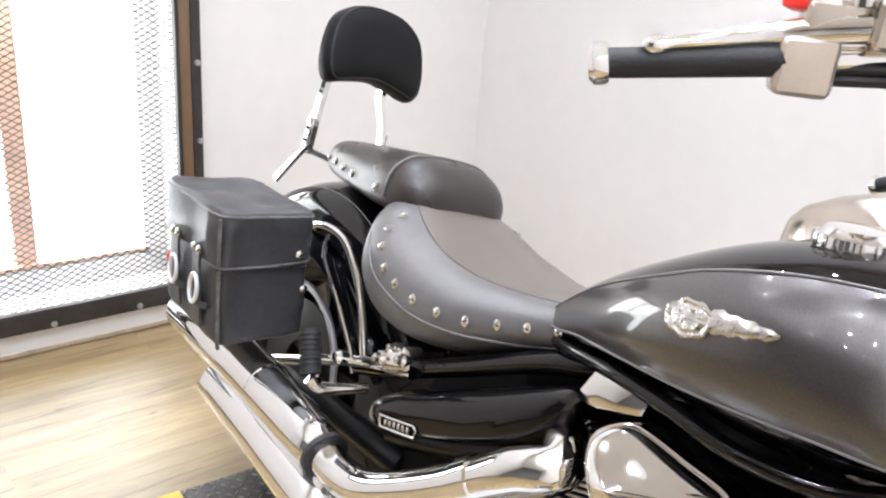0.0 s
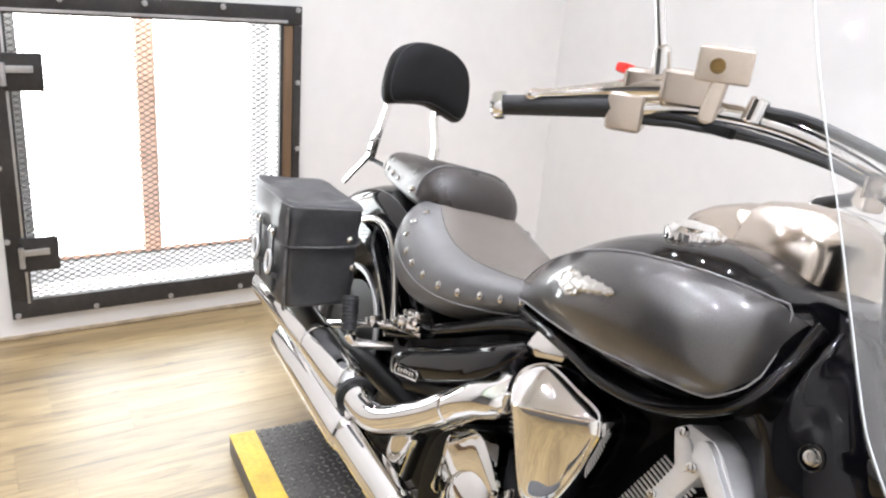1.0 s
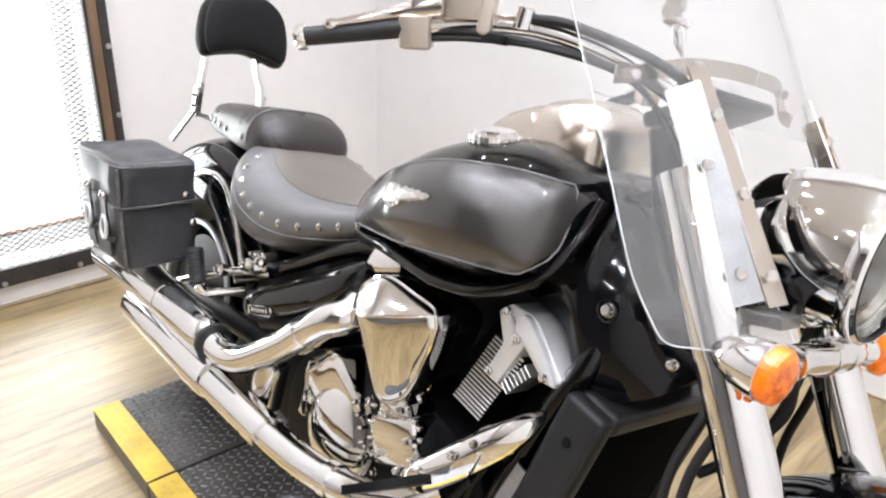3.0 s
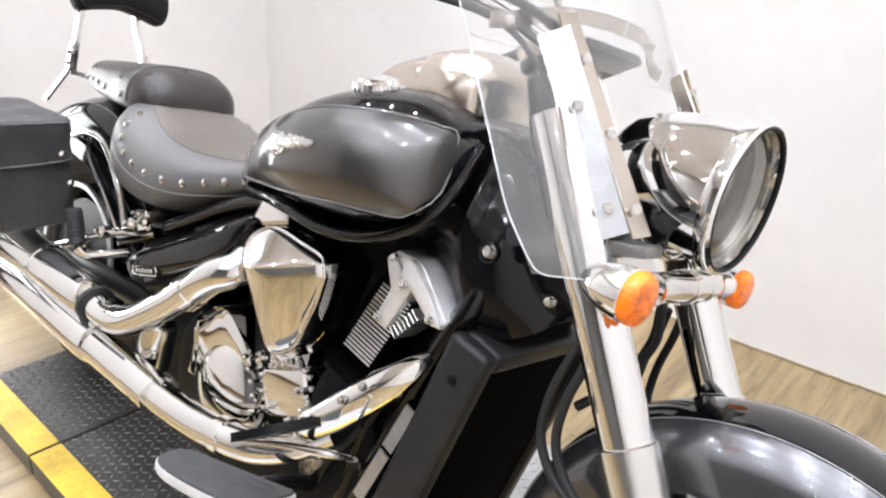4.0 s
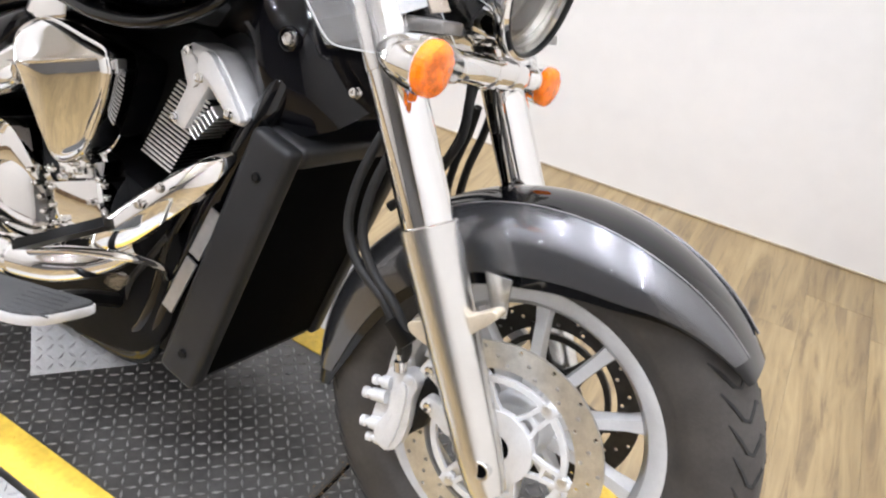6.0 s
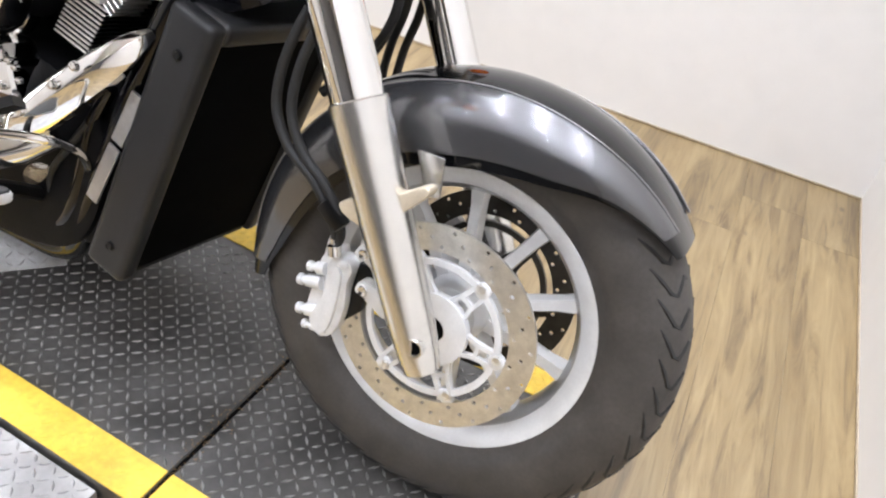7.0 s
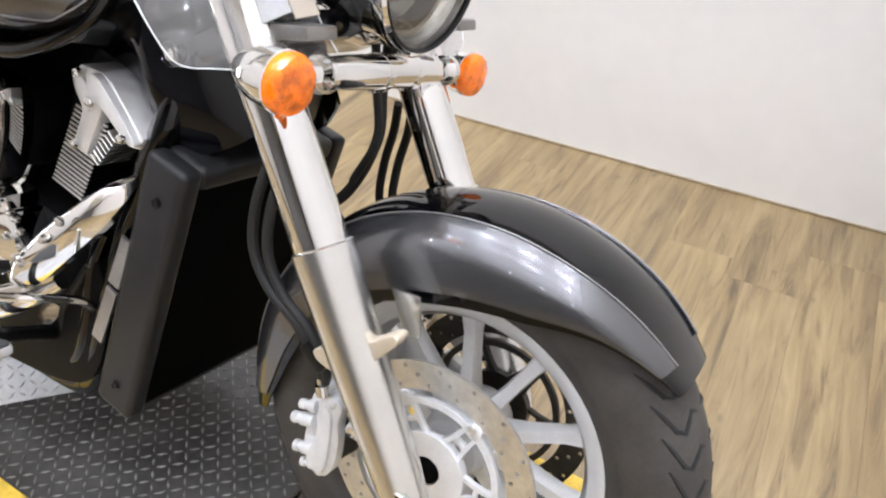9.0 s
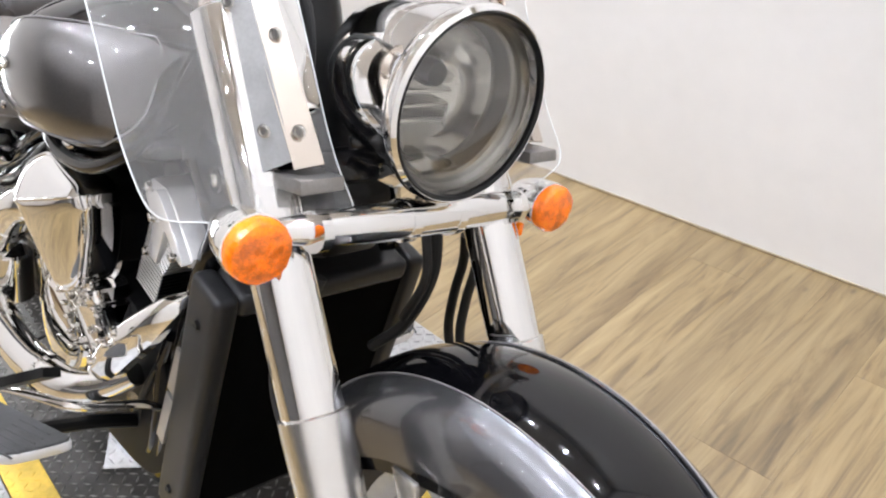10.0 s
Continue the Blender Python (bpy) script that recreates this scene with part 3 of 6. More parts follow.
def drilled(c, r0, r1, thick, n=72):
    """A brake ring round c, its axis along y, with three drilled hole circles."""
    b = bmesh.new()

    def circle(x, z, r, k):
        vs = [b.verts.new((x + r * math.cos(t), 0, z + r * math.sin(t))) for t in np.linspace(0, 2 * math.pi, k, endpoint=False)]
        return [b.edges.new((p, q)) for p, q in zip(vs, vs[1:] + vs[:1])]
    edges = circle(0, 0, r1, n) + circle(0, 0, r0, n)
    for k in range(54):
        t, r = 2 * math.pi * k / 54, (0.1165, 0.1285, 0.1405)[k % 3]
        edges += circle(r * math.cos(t), r * math.sin(t), 0.0032, 8)
    bmesh.ops.triangle_fill(b, edges=edges, use_beauty=True, use_dissolve=False, normal=(0, 1, 0))
    e = bmesh.ops.extrude_face_region(b, geom=b.faces[:])
    bmesh.ops.translate(b, vec=(0, thick, 0), verts=[v for v in e["geom"] if isinstance(v, bmesh.types.BMVert)])
    bmesh.ops.translate(b, vec=Vector(c) - Vector((0, thick / 2, 0)), verts=b.verts)
    return b


def wheel(c, R, tw, rim_r, name, discs, spokes=10, turn=0.0, paint=CAST):
    """Cast wheel: rim and hub, spokes, tyre, drilled discs."""
    h = tw * 0.72
    w = part(name, lathe([(-h - 0.002, rim_r + 0.003), (-h + 0.004, rim_r + 0.006), (-h + 0.016, rim_r - 0.006), (-h * 0.5, rim_r - 0.018), (h * 0.5, rim_r - 0.018), (h - 0.016, rim_r - 0.006), (h - 0.006, rim_r + 0.006), (h, rim_r + 0.004),
                          (h, rim_r - 0.004), (h - 0.012, rim_r - 0.022), (h * 0.35, rim_r - 0.032), (-h * 0.35, rim_r - 0.032), (-h + 0.012, rim_r - 0.022), (-h, rim_r - 0.004)], c, (0, 1, 0), 72), paint, bike, "cast alloy wheel", 40)
    t = R - rim_r
    prof = []
    for a in np.linspace(-125, 125, 25):
        s, q = math.sin(radians(a)), math.cos(radians(a))
        prof.append((tw * (abs(s) ** 0.85) * (1 if s > 0 else -1), rim_r + t * 0.42 + t * 0.58 * (abs(q) ** 0.75) * (1 if q > 0 else -0.75)))
    prof = [(-h * 0.9, rim_r - 0.006)] + prof + [(h * 0.9, rim_r - 0.006)]
    part("tyre", lathe(prof, c, (0, 1, 0), 96), RUBBER, w, "black rubber tyre with worn side wall")
    groove = bmesh.new()
    for k in range(46):
        a0 = 2 * math.pi * k / 46
        for sd in (-1, 1):
            pts = []
            for u in np.linspace(0.10, 1.0, 7):
                a = radians(u * 62)
                y = sd * tw * math.sin(a) ** 0.85
                r = rim_r + t * 0.42 + t * 0.58 * math.cos(a) ** 0.75 - 0.0021
                b = a0 + 0.10 * u * u + 0.045 * math.sin(7.5 * u)
                pts.append(tuple(Vector(c) + Vector((r * math.cos(b), y, r * math.sin(b)))))
            tube(pts, [0.0030, 0.0040, 0.0040, 0.0040, 0.0038, 0.0034, 0.0016], 5, 7, groove, smooth=False)
    tagged(part("tread_groove", groove, GRIP, w, "dark curved tread grooves"), kind="stuff")
    part("rim_barrel", lathe([(-h + 0.015, rim_r - 0.0245), (-h * 0.35, rim_r - 0.0335), (h * 0.35, rim_r - 0.0335), (h - 0.015, rim_r - 0.0245), (h - 0.015, rim_r - 0.0235), (-h + 0.015, rim_r - 0.0235)], c, (0, 1, 0), 72), BARREL if paint is CAST else paint, w, "grey inner rim barrel", 40)
    part("hub", turned([(-0.06, 0.028), (-0.058, 0.042), (-0.03, 0.05), (0.03, 0.05), (0.058, 0.042), (0.06, 0.028)], c, (0, 1, 0)), paint, w)
    sp = bmesh.new()
    rings = [[(r, y, z) for y, z in ((-th, -ww), (-th, ww), (-th * 0.4, ww * 1.25), (th * 0.4, ww * 1.25), (th, ww), (th, -ww), (th * 0.4, -ww * 1.25), (-th * 0.4, -ww * 1.25))] for r, ww, th in ((0.035, 0.011, 0.022), (0.10, 0.0078, 0.014), (0.15, 0.0078, 0.013), (rim_r - 0.024, 0.0105, 0.018))]
    spoke = part("spoke", loft(rings, bm=sp), paint, w)
    spoke.matrix_basis = Matrix.Translation(c) @ Matrix.Rotation(radians(-turn), 4, "Y")
    for k in range(1, spokes):
        again(spoke, Matrix.Translation(c) @ Matrix.Rotation(radians(-turn - 360 / spokes * k), 4, "Y"), w)
    for y in discs:
        cy = Vector(c) + Vector((0, y, 0))
        # the far disc and its carrier get their shade as a dark colour
        steel = DISC if y < 0 else SHADEDISC
        alloy = CAST if y < 0 else SHADEDISC
        d = part("brake_disc", drilled(cy, 0.110, 0.147, 0.005), steel, w, "drilled steel brake disc" if y < 0 else "far drilled brake disc, painted dark for shade", 30)
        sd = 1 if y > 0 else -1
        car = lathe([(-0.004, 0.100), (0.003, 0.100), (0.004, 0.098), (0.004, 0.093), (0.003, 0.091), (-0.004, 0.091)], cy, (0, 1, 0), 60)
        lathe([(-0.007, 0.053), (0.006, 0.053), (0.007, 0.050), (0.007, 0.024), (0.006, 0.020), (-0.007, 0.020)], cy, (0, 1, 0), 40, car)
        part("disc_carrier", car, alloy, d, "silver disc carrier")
        # black cap drawn over the hub centre as the dark of the bore
        part("hub_cap", turned([(0, 0.019), (0.010, 0.019), (0.012, 0.016), (0.012, 0.0001)], cy + Vector((0, -sd * 0.004, 0)), (0, sd, 0), 28), CORE, d, "dark disc for the shade in the axle bore")
        for k in range(6):
            q = Matrix.Translation(cy) @ Matrix.Rotation(-radians(60 * k - 1), 4, "Y")
            arm = bmesh.new()
            for off in (-1, 1):
                loft([[q @ Vector((r, yy, off * m + zz)) for yy, zz in ((-0.004, -0.003), (0.004, -0.003), (0.004, 0.003), (-0.004, 0.003))] for r, m in ((0.045, 0.016), (0.066, 0.0105), (0.095, 0.0085))], bm=arm)
            loft([[q @ Vector((r, yy, zz)) for yy, zz in ((-0.0035, -0.010), (0.0035, -0.010), (0.0035, 0.010), (-0.0035, 0.010))] for r in (0.066, 0.072)], bm=arm)
            turned([(-0.0045, 0.011), (0.0035, 0.011), (0.0045, 0.0095)], q @ Vector((0.098, 0, 0)), (0, sd, 0), 16, arm)
            loft([[q @ Vector((r, yy, zz)) for yy, zz in ((-0.002, -0.008), (0.002, -0.008), (0.002, 0.008), (-0.002, 0.008))] for r in (0.099, 0.1125)], bm=arm)
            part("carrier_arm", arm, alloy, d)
        bb = None
        for k in range(6):
            a = radians(60 * k)
            m = Matrix.Translation(Vector(c) + Vector((0.098 * math.cos(a + 0.017), y + sd * 0.0035, 0.098 * math.sin(a + 0.017)))) @ (Matrix.Rotation(math.pi, 4, "Z") if sd > 0 else Matrix())
            if bb is None:
                bb = bolt(0.0062, 0.004, m, DISC, d, "rivet")
            else:
                again(bb, m, d)
    return w


front_wheel = wheel(FA, 0.322, 0.064, 0.208, "front_wheel", (-0.104, 0.088), turn=-10)
rear_wheel = wheel(RA, 0.325, 0.086, 0.208, "rear_wheel", (), turn=4, paint=SATIN)


part("belt_pulley", lathe([(0.045, 0.03), (0.052, 0.03), (0.058, 0.11), (0.075, 0.125), (0.095, 0.125), (0.095, 0.118), (0.06, 0.10), (0.05, 0.05)], RA, (0, 1, 0), 48), SATIN, rear_wheel, "black rear belt pulley")
part("rear_disc", lathe([(-0.085, 0.05), (-0.080, 0.05), (-0.080, 0.14), (-0.085, 0.14)], RA, (0, 1, 0), 48), SATIN, rear_wheel, "dark rear brake disc")
part("rim_lip", lathe([(-0.104, 0.168), (-0.108, 0.171), (-0.108, 0.181), (-0.104, 0.183), (-0.098, 0.182), (-0.097, 0.170)], RA, (0, 1, 0), 72), BARREL, rear_wheel, "bright rim lip")
part("inner_guard", slab([(-0.66, 0.20), (-0.60, 0.30), (-0.60, 0.52), (-0.70, 0.60), (-0.90, 0.63), (-1.0, 0.56), (-0.95, 0.40), (-0.80, 0.20)], 0.105, 0.112, 0.002), SATIN, bike, "black belt guard behind the rear wheel")


# fenders: shells round the axle, with side panels in grey and a black crown
def fender(name, c, a0, a1, R, widths, lows, grey, label, split=0.42, tone=None):
    def pt(a, s, off=0.0):
        (b,), (lo,) = at(widths, a), at(lows, a)
        q = math.cos(s * math.pi / 2)
        r = lo + (R - lo) * abs(q) ** 0.55 + off * (0.35 + 0.65 * q)
        y = (b + off * 0.8) * (math.sin(s * math.pi / 2))
        return Vector(c) + Vector((r * math.cos(radians(a)), y, r * math.sin(radians(a))))
    angs = np.linspace(a0, a1, 61)
    ss = np.linspace(-1, 1, 33)
    f = part(name, sheet([[pt(a, s) for s in ss] for a in angs], 0.003), BLACK, bike, label, 50)
    for sd in (-1, 1):
        part("side_panel", sheet([[pt(a, sd * s, 0.0035) for s in np.linspace(split, 0.985, 13)] for a in angs[2:-2]], 0.0022), tone or FENDER_GREY, f, grey, 50)
        part("pinstripe", tube([tuple(pt(a, sd * split, 0.0045)) for a in angs[2:-2:3]], 0.0009, 6), LINE, f, "thin pale pinstripe")
    return f


front_fender = fender("front_fender", FA, 40, 194, 0.336, [(39, 0.058), (50, 0.078), (75, 0.100), (120, 0.104), (160, 0.096), (195, 0.070)],
                      [(40, 0.326), (46, 0.318), (57, 0.294), (74, 0.250), (99, 0.224), (119, 0.223), (160, 0.238), (180, 0.262), (194, 0.300)], "metallic grey side panel", "glossy black front fender with grey side panels", 0.45)
rear_fender = fender("rear_fender", RA, 28, 205, 0.405, [(28, 0.10), (60, 0.115), (120, 0.118), (170, 0.11), (205, 0.085)],
                     [(28, 0.30), (60, 0.285), (120, 0.275), (170, 0.29), (205, 0.34)], "black side panel", "glossy black rear fender", 0.55, BLACK)

# front fork
FC = -0.03
RAKE = 31.0
FD = Vector((-math.sin(radians(RAKE)), 0, math.cos(radians(RAKE))))
for sd in (-1, 1):
    o = Vector((0.858, FC + 0.15 * sd, 0.335))
    leg = part("fork_leg", turned([(-0.032, 0.017), (-0.029, 0.023), (-0.012, 0.0265), (0.03, 0.030), (0.12, 0.0325), (0.20, 0.0345), (0.29, 0.0365), (0.310, 0.0365), (0.313, 0.032)], o, FD, 32), BRUSHED, bike, "polished aluminium lower fork leg")
    part("axle_boss", turned([(-0.01, 0.0125), (0.0005, 0.0125), (0.0015, 0.0115), (0.0015, 0.010), (-0.002, 0.0095), (-0.002, 0.0001)], o + Vector((0.004, sd * 0.0265, 0.014)), (0, sd, 0), 24), BRUSHED, leg, "silver axle boss")
    # black disc stands for the shade inside the axle hole
    part("axle_bolt", turned([(0, 0.0090), (0.0008, 0.0085), (0.0008, 0.0001)], o + Vector((0.004, sd * 0.0262, 0.014)), (0, sd, 0), 16), CORE, leg, "dark disc for the shade in the axle hole")
    part("fender_lug", slab(rounded([(0.712, 0.478), (0.735, 0.492), (0.757, 0.513), (0.781, 0.518), (0.811, 0.540), (0.819, 0.532), (0.795, 0.500), (0.786, 0.480), (0.765, 0.458), (0.745, 0.460), (0.719, 0.466)], 44), FC + sd * 0.15 - 0.012, FC + sd * 0.15 + 0.012, 0.006, segments=3), LUGCAST, leg, "tan cast lug carrying the fender", 40)
    part("fender_tab", slab([(0.762, 0.555), (0.801, 0.557), (0.808, 0.506), (0.788, 0.502)], sd * 0.108 + FC * 0.5, sd * 0.102 + FC * 0.5, 0.002), BRUSHED, leg, "bent silver fender tab")
    part("fork_tube", tube([tuple(o + FD * 0.31), tuple(o + FD * 0.52)], 0.0330, 32, smooth=False), CHROME, bike, "chrome fork tube")
    part("fork_cover", tube([tuple(o + FD * 0.50), tuple(o + FD * 0.72)], 0.0345, 32, smooth=False), CHROME, bike, "chrome upper fork cover")
part("triple_clamp", slab([(0.50, 0.755), (0.62, 0.81), (0.60, 0.84), (0.48, 0.79)], -0.180, 0.120, 0.008), BLACK, bike, "black lower fork clamp")
part("top_clamp", slab([(0.37, 0.99), (0.47, 1.045), (0.46, 1.060), (0.36, 1.01)], -0.11, 0.05, 0.008), SATIN, bike, "black upper fork clamp")
part("steering_head", tube([(0.46, -0.03, 0.79), (0.38, -0.03, 1.0)], 0.045, 20), SATIN, bike, "black steering head")
part("fork_nacelle", slab([(0.535, 0.845), (0.585, 0.875), (0.50, 1.015), (0.455, 0.99)], -0.17, -0.115, 0.012, segments=3), CHROME, bike, "chrome cover between the fork tubes")

# headlight
HC, HA = Vector((0.682, -0.014, 0.902)), Vector((1, -0.02, -0.05)).normalized()
head = part("headlight", turned([(-0.185, 0.0001), (-0.183, 0.034), (-0.175, 0.054), (-0.150, 0.073), (-0.105, 0.0865), (-0.05, 0.0935), (-0.012, 0.09602), (-0.010, 0.10036), (0.0, 0.10325), (0.008, 0.10229), (0.012, 0.09843), (0.010, 0.09457), (-0.004, 0.09167)], HC, HA, 56, cap=False), CHROME, bike, "chrome bullet headlight shell")
part("bezel", turned([(-0.003, 0.09216), (-0.010, 0.08950), (-0.020, 0.0850), (-0.022, 0.0810)], HC, HA, 56, cap=False), mat("dull bezel grey", (0.26, 0.24, 0.21), 0.33, 0.8, noise_scale=20, vary=0.1), head, "grey recessed bezel ring")
part("bezel_step", turned([(-0.0215, 0.0818), (-0.030, 0.0800), (-0.042, 0.0770), (-0.043, 0.0715)], HC, HA, 56, cap=False), mat("gunmetal", (0.16, 0.15, 0.14), 0.28, 0.9, noise_scale=20, vary=0.1), head, "dark inner bezel step")
part("seal_ring", lathe([(0.0115, 0.09795), (0.013, 0.09602), (0.010, 0.09312), (0.005, 0.09312)], HC, HA, 56), SATIN, head, "dark sealing ring")
part("reflector", turned([(-0.043, 0.07650), (-0.06, 0.07150), (-0.085, 0.05597), (-0.10, 0.03184), (-0.105, 0.00010)], HC, HA, 48, cap=False), REFLECT, head, "faceted silver reflector")
hr = bmesh.new()
for z in (-0.032, -0.016, 0.0, 0.016):
    box((-0.082, 0, z - 0.004), (0.03, 0.075, 0.005), 0.001, bm=hr, segments=1)
rp = part("reflector_rib", hr, REFLECT, head, "horizontal reflector ribs")
rp.matrix_basis = Matrix.Translation(HC) @ HA.to_track_quat("X", "Z").to_matrix().to_4x4()
bulb = part("bulb_shield", turned([(-0.09, 0.014), (-0.062, 0.016), (-0.052, 0.013), (-0.05, 0.0001)], HC + Vector((0, 0, 0.018)), HA, 20), SATIN, head, "dark bulb shield")
lens = part("lens", turned([(-0.006, 0.0912), (-0.001, 0.085), (0.004, 0.060), (0.007, 0.032), (0.008, 0.0001)], HC, HA, 48, cap=False), GLASS, head, "clear glass headlight lens")
lens.visible_shadow = False
part("headlight_bracket", slab([(0.55, 0.80), (0.63, 0.80), (0.66, 0.825), (0.62, 0.84), (0.54, 0.835)], -0.055, 0.055, 0.008), CHROME, bike, "chrome headlight bracket")

# turn signals on a chrome bar
SR, SL = Vector((0.685, -0.245, 0.787)), Vector((0.655, 0.197, 0.753))
bar = part("signal_bar", tube([tuple(SR + Vector((-0.03, 0.03, 0))), tuple(SR * 0.7 + SL * 0.3 + Vector((-0.012, 0, 0.006))), tuple(SR * 0.3 + SL * 0.7 + Vector((-0.012, 0, 0.006))), tuple(SL + Vector((-0.03, -0.03, 0)))], [0.012, 0.020, 0.020, 0.012], 20), CHROME, bike, "chrome crossbar carrying the turn signals")
for f in (0.16, 0.42, 0.58, 0.84):
    p = SR.lerp(SL, f) + Vector((-0.012, 0, 0.005))
    part("bar_ring", tube([tuple(p + (SL - SR).normalized() * e) for e in (-0.006, 0.006)], 0.0235 if 0.3 < f < 0.7 else 0.0205, 24, smooth=False), CHROME, bar)
for c in (SR, SL):
    sig = part("turn_signal", turned([(-0.070, 0.0001), (-0.067, 0.011), (-0.056, 0.020), (-0.038, 0.0275), (-0.018, 0.031), (-0.008, 0.032), (-0.006, 0.029)], c, (1, -0.03, -0.03), 32), CHROME, bike, "chrome bullet turn signal")
    cut = turned([(-0.010, 0.030), (-0.004, 0.0312), (0.001, 0.0314), (0.005, 0.0308), (0.009, 0.0285), (0.0115, 0.024), (0.0130, 0.019), (0.0140, 0.013), (0.0145, 0.007), (0.0147, 0.0001)], c, (1, -0.03, -0.03), 28, cap=False)
    for v in cut.verts:
        d = v.co - c
        v.co = c + d * (1 + 0.030 * noise.noise(d * 140)) + Vector((0.0011 * noise.noise(d * 190 + Vector((5, 2, 8))), 0, 0))
    part("lens", cut, ORANGE, sig, "faceted amber plastic turn signal lens", 6)
    part("stem", tube([tuple(c + Vector((-0.035, 0, 0))), tuple(c + Vector((-0.03, -0.05 if c.y > 0 else 0.05, 0)))], 0.011, 14, smooth=False), CHROME, sig)
    part("reflex_tab", box(c + Vector((-0.028, 0.024 if c.y < 0 else -0.024, -0.036)), (0.008, 0.010, 0.018), 0.003), ORANGE, sig, "small amber tab")

# clear windshield with chrome brackets
WS = [(0.775, 0.585, 0.290), (0.80, 0.570, 0.298), (0.84, 0.534, 0.302), (0.93, 0.478, 0.304), (1.0, 0.437, 0.307), (1.15, 0.345, 0.31), (1.30, 0.255, 0.28), (1.40, 0.20, 0.20)]


def shield(z, s):
    x, w = at(WS, z)
    return Vector((x + 0.085 * (1 - s * s) ** 1.0, w * s, z + 0.03 * (1 - s * s) * 0))


def shield_strip(s0, s1, z0, z1, n=24, k=14):
    return [[shield(z, s) for s in np.linspace(s0, s1, k)] for z in np.linspace(z0, z1, n)]


ws = bmesh.new()
loft(shield_strip(-1, -0.39, 0.782, 1.02), False, False, ws)
loft(shield_strip(0.39, 1, 0.782, 1.02), False, False, ws)
loft(shield_strip(-1, 1, 1.02, 1.40, 24, 40), False, False, ws)
bmesh.ops.remove_doubles(ws, verts=ws.verts, dist=0.0015)
bmesh.ops.recalc_face_normals(ws, faces=ws.faces)
bmesh.ops.solidify(ws, geom=ws.faces[:], thickness=0.004)
wind = part("windshield", ws, ACRYLIC, bike, "clear acrylic windshield", 40)
wind.visible_shadow = False
for sd in (-1, 1):
    edge = [shield(z, sd) for z in np.linspace(1.38, 0.80, 16)] + [shield(0.786, sd * 0.985), shield(0.782, sd * 0.95)] + [shield(0.782, sd * s) for s in np.linspace(0.9, 0.41, 6)] + [shield(0.786, sd * 0.395)] + [shield(z, sd * 0.39) for z in np.linspace(0.80, 1.0, 8)]
    part("edge_bead", tube([tuple(p) for p in edge], 0.0008, 8, 120), ACRYLIC_EDGE, wind, "pale polished edge of the acrylic")


for sd in (-1, 1):
    inner = part("windshield_bracket", strap([(0.635, 0.165 * sd, 0.838), (0.458, 0.168 * sd, 1.076)], 0.030, 0.003, (0.4, -1 * sd, 0.0)), TANCHROME, bike, "chrome windshield bracket strap", 20)
    outer = part("windshield_bracket", strap([(0.611, 0.186 * sd, 0.832), (0.460, 0.190 * sd, 1.050)], 0.042, 0.003, (0.72, -0.45 * sd, 0.52)), mat("dull bracket plate", (0.40, 0.40, 0.395), 0.25, 0.4, noise_scale=30, vary=0.1) if sd < 0 else TANCHROME, bike, "bright metal windshield bracket plate", 20)
    cross_strap = part("windshield_bracket", strap([(0.403, 0.245 * sd, 1.046), (0.403, 0.212 * sd, 1.052), (0.415, 0.165 * sd, 1.067), (0.430, 0.12 * sd, 1.079), (0.447, 0.06 * sd, 1.085), (0.452, 0.004 * sd, 1.086)], 0.021, 0.003, (0, 0, 1)), TANCHROME, bike, "chrome cross strap of the windshield", 20)
    wb = None
    for p, own in (((0.614, 0.167 * sd, 0.867), inner), ((0.554, 0.162 * sd, 0.945), inner), ((0.495, 0.165 * sd, 1.025), inner), ((0.590, 0.190 * sd, 0.862), outer), ((0.516, 0.192 * sd, 0.968), outer), ((0.403, 0.212 * sd, 1.050), cross_strap), ((0.430, 0.122 * sd, 1.077), cross_strap)):
        m = Matrix.Translation(Vector(p) + Vector((0.006, sd * 0.002, 0.002))) @ (Matrix.Rotation(radians(30 if sd < 0 else 150), 4, "Z"))
        if wb is None:
            wb = bolt(0.006, 0.004, m, BRUSHED, own, "screw")
        else:
            again(wb, m, own)
FOOT = mat("dull bracket steel", (0.27, 0.26, 0.25), 0.30, 0.85, noise_scale=25, vary=0.12)
part("bracket_foot", slab([(0.60, 0.808), (0.655, 0.818), (0.652, 0.832), (0.60, 0.826)], -0.185, -0.135, 0.003), FOOT, bike, "bent grey metal bracket foot")
part("bracket_foot", slab([(0.60, 0.808), (0.655, 0.818), (0.652, 0.832), (0.60, 0.826)], 0.135, 0.185, 0.003), FOOT, bike, "bent grey metal bracket foot")

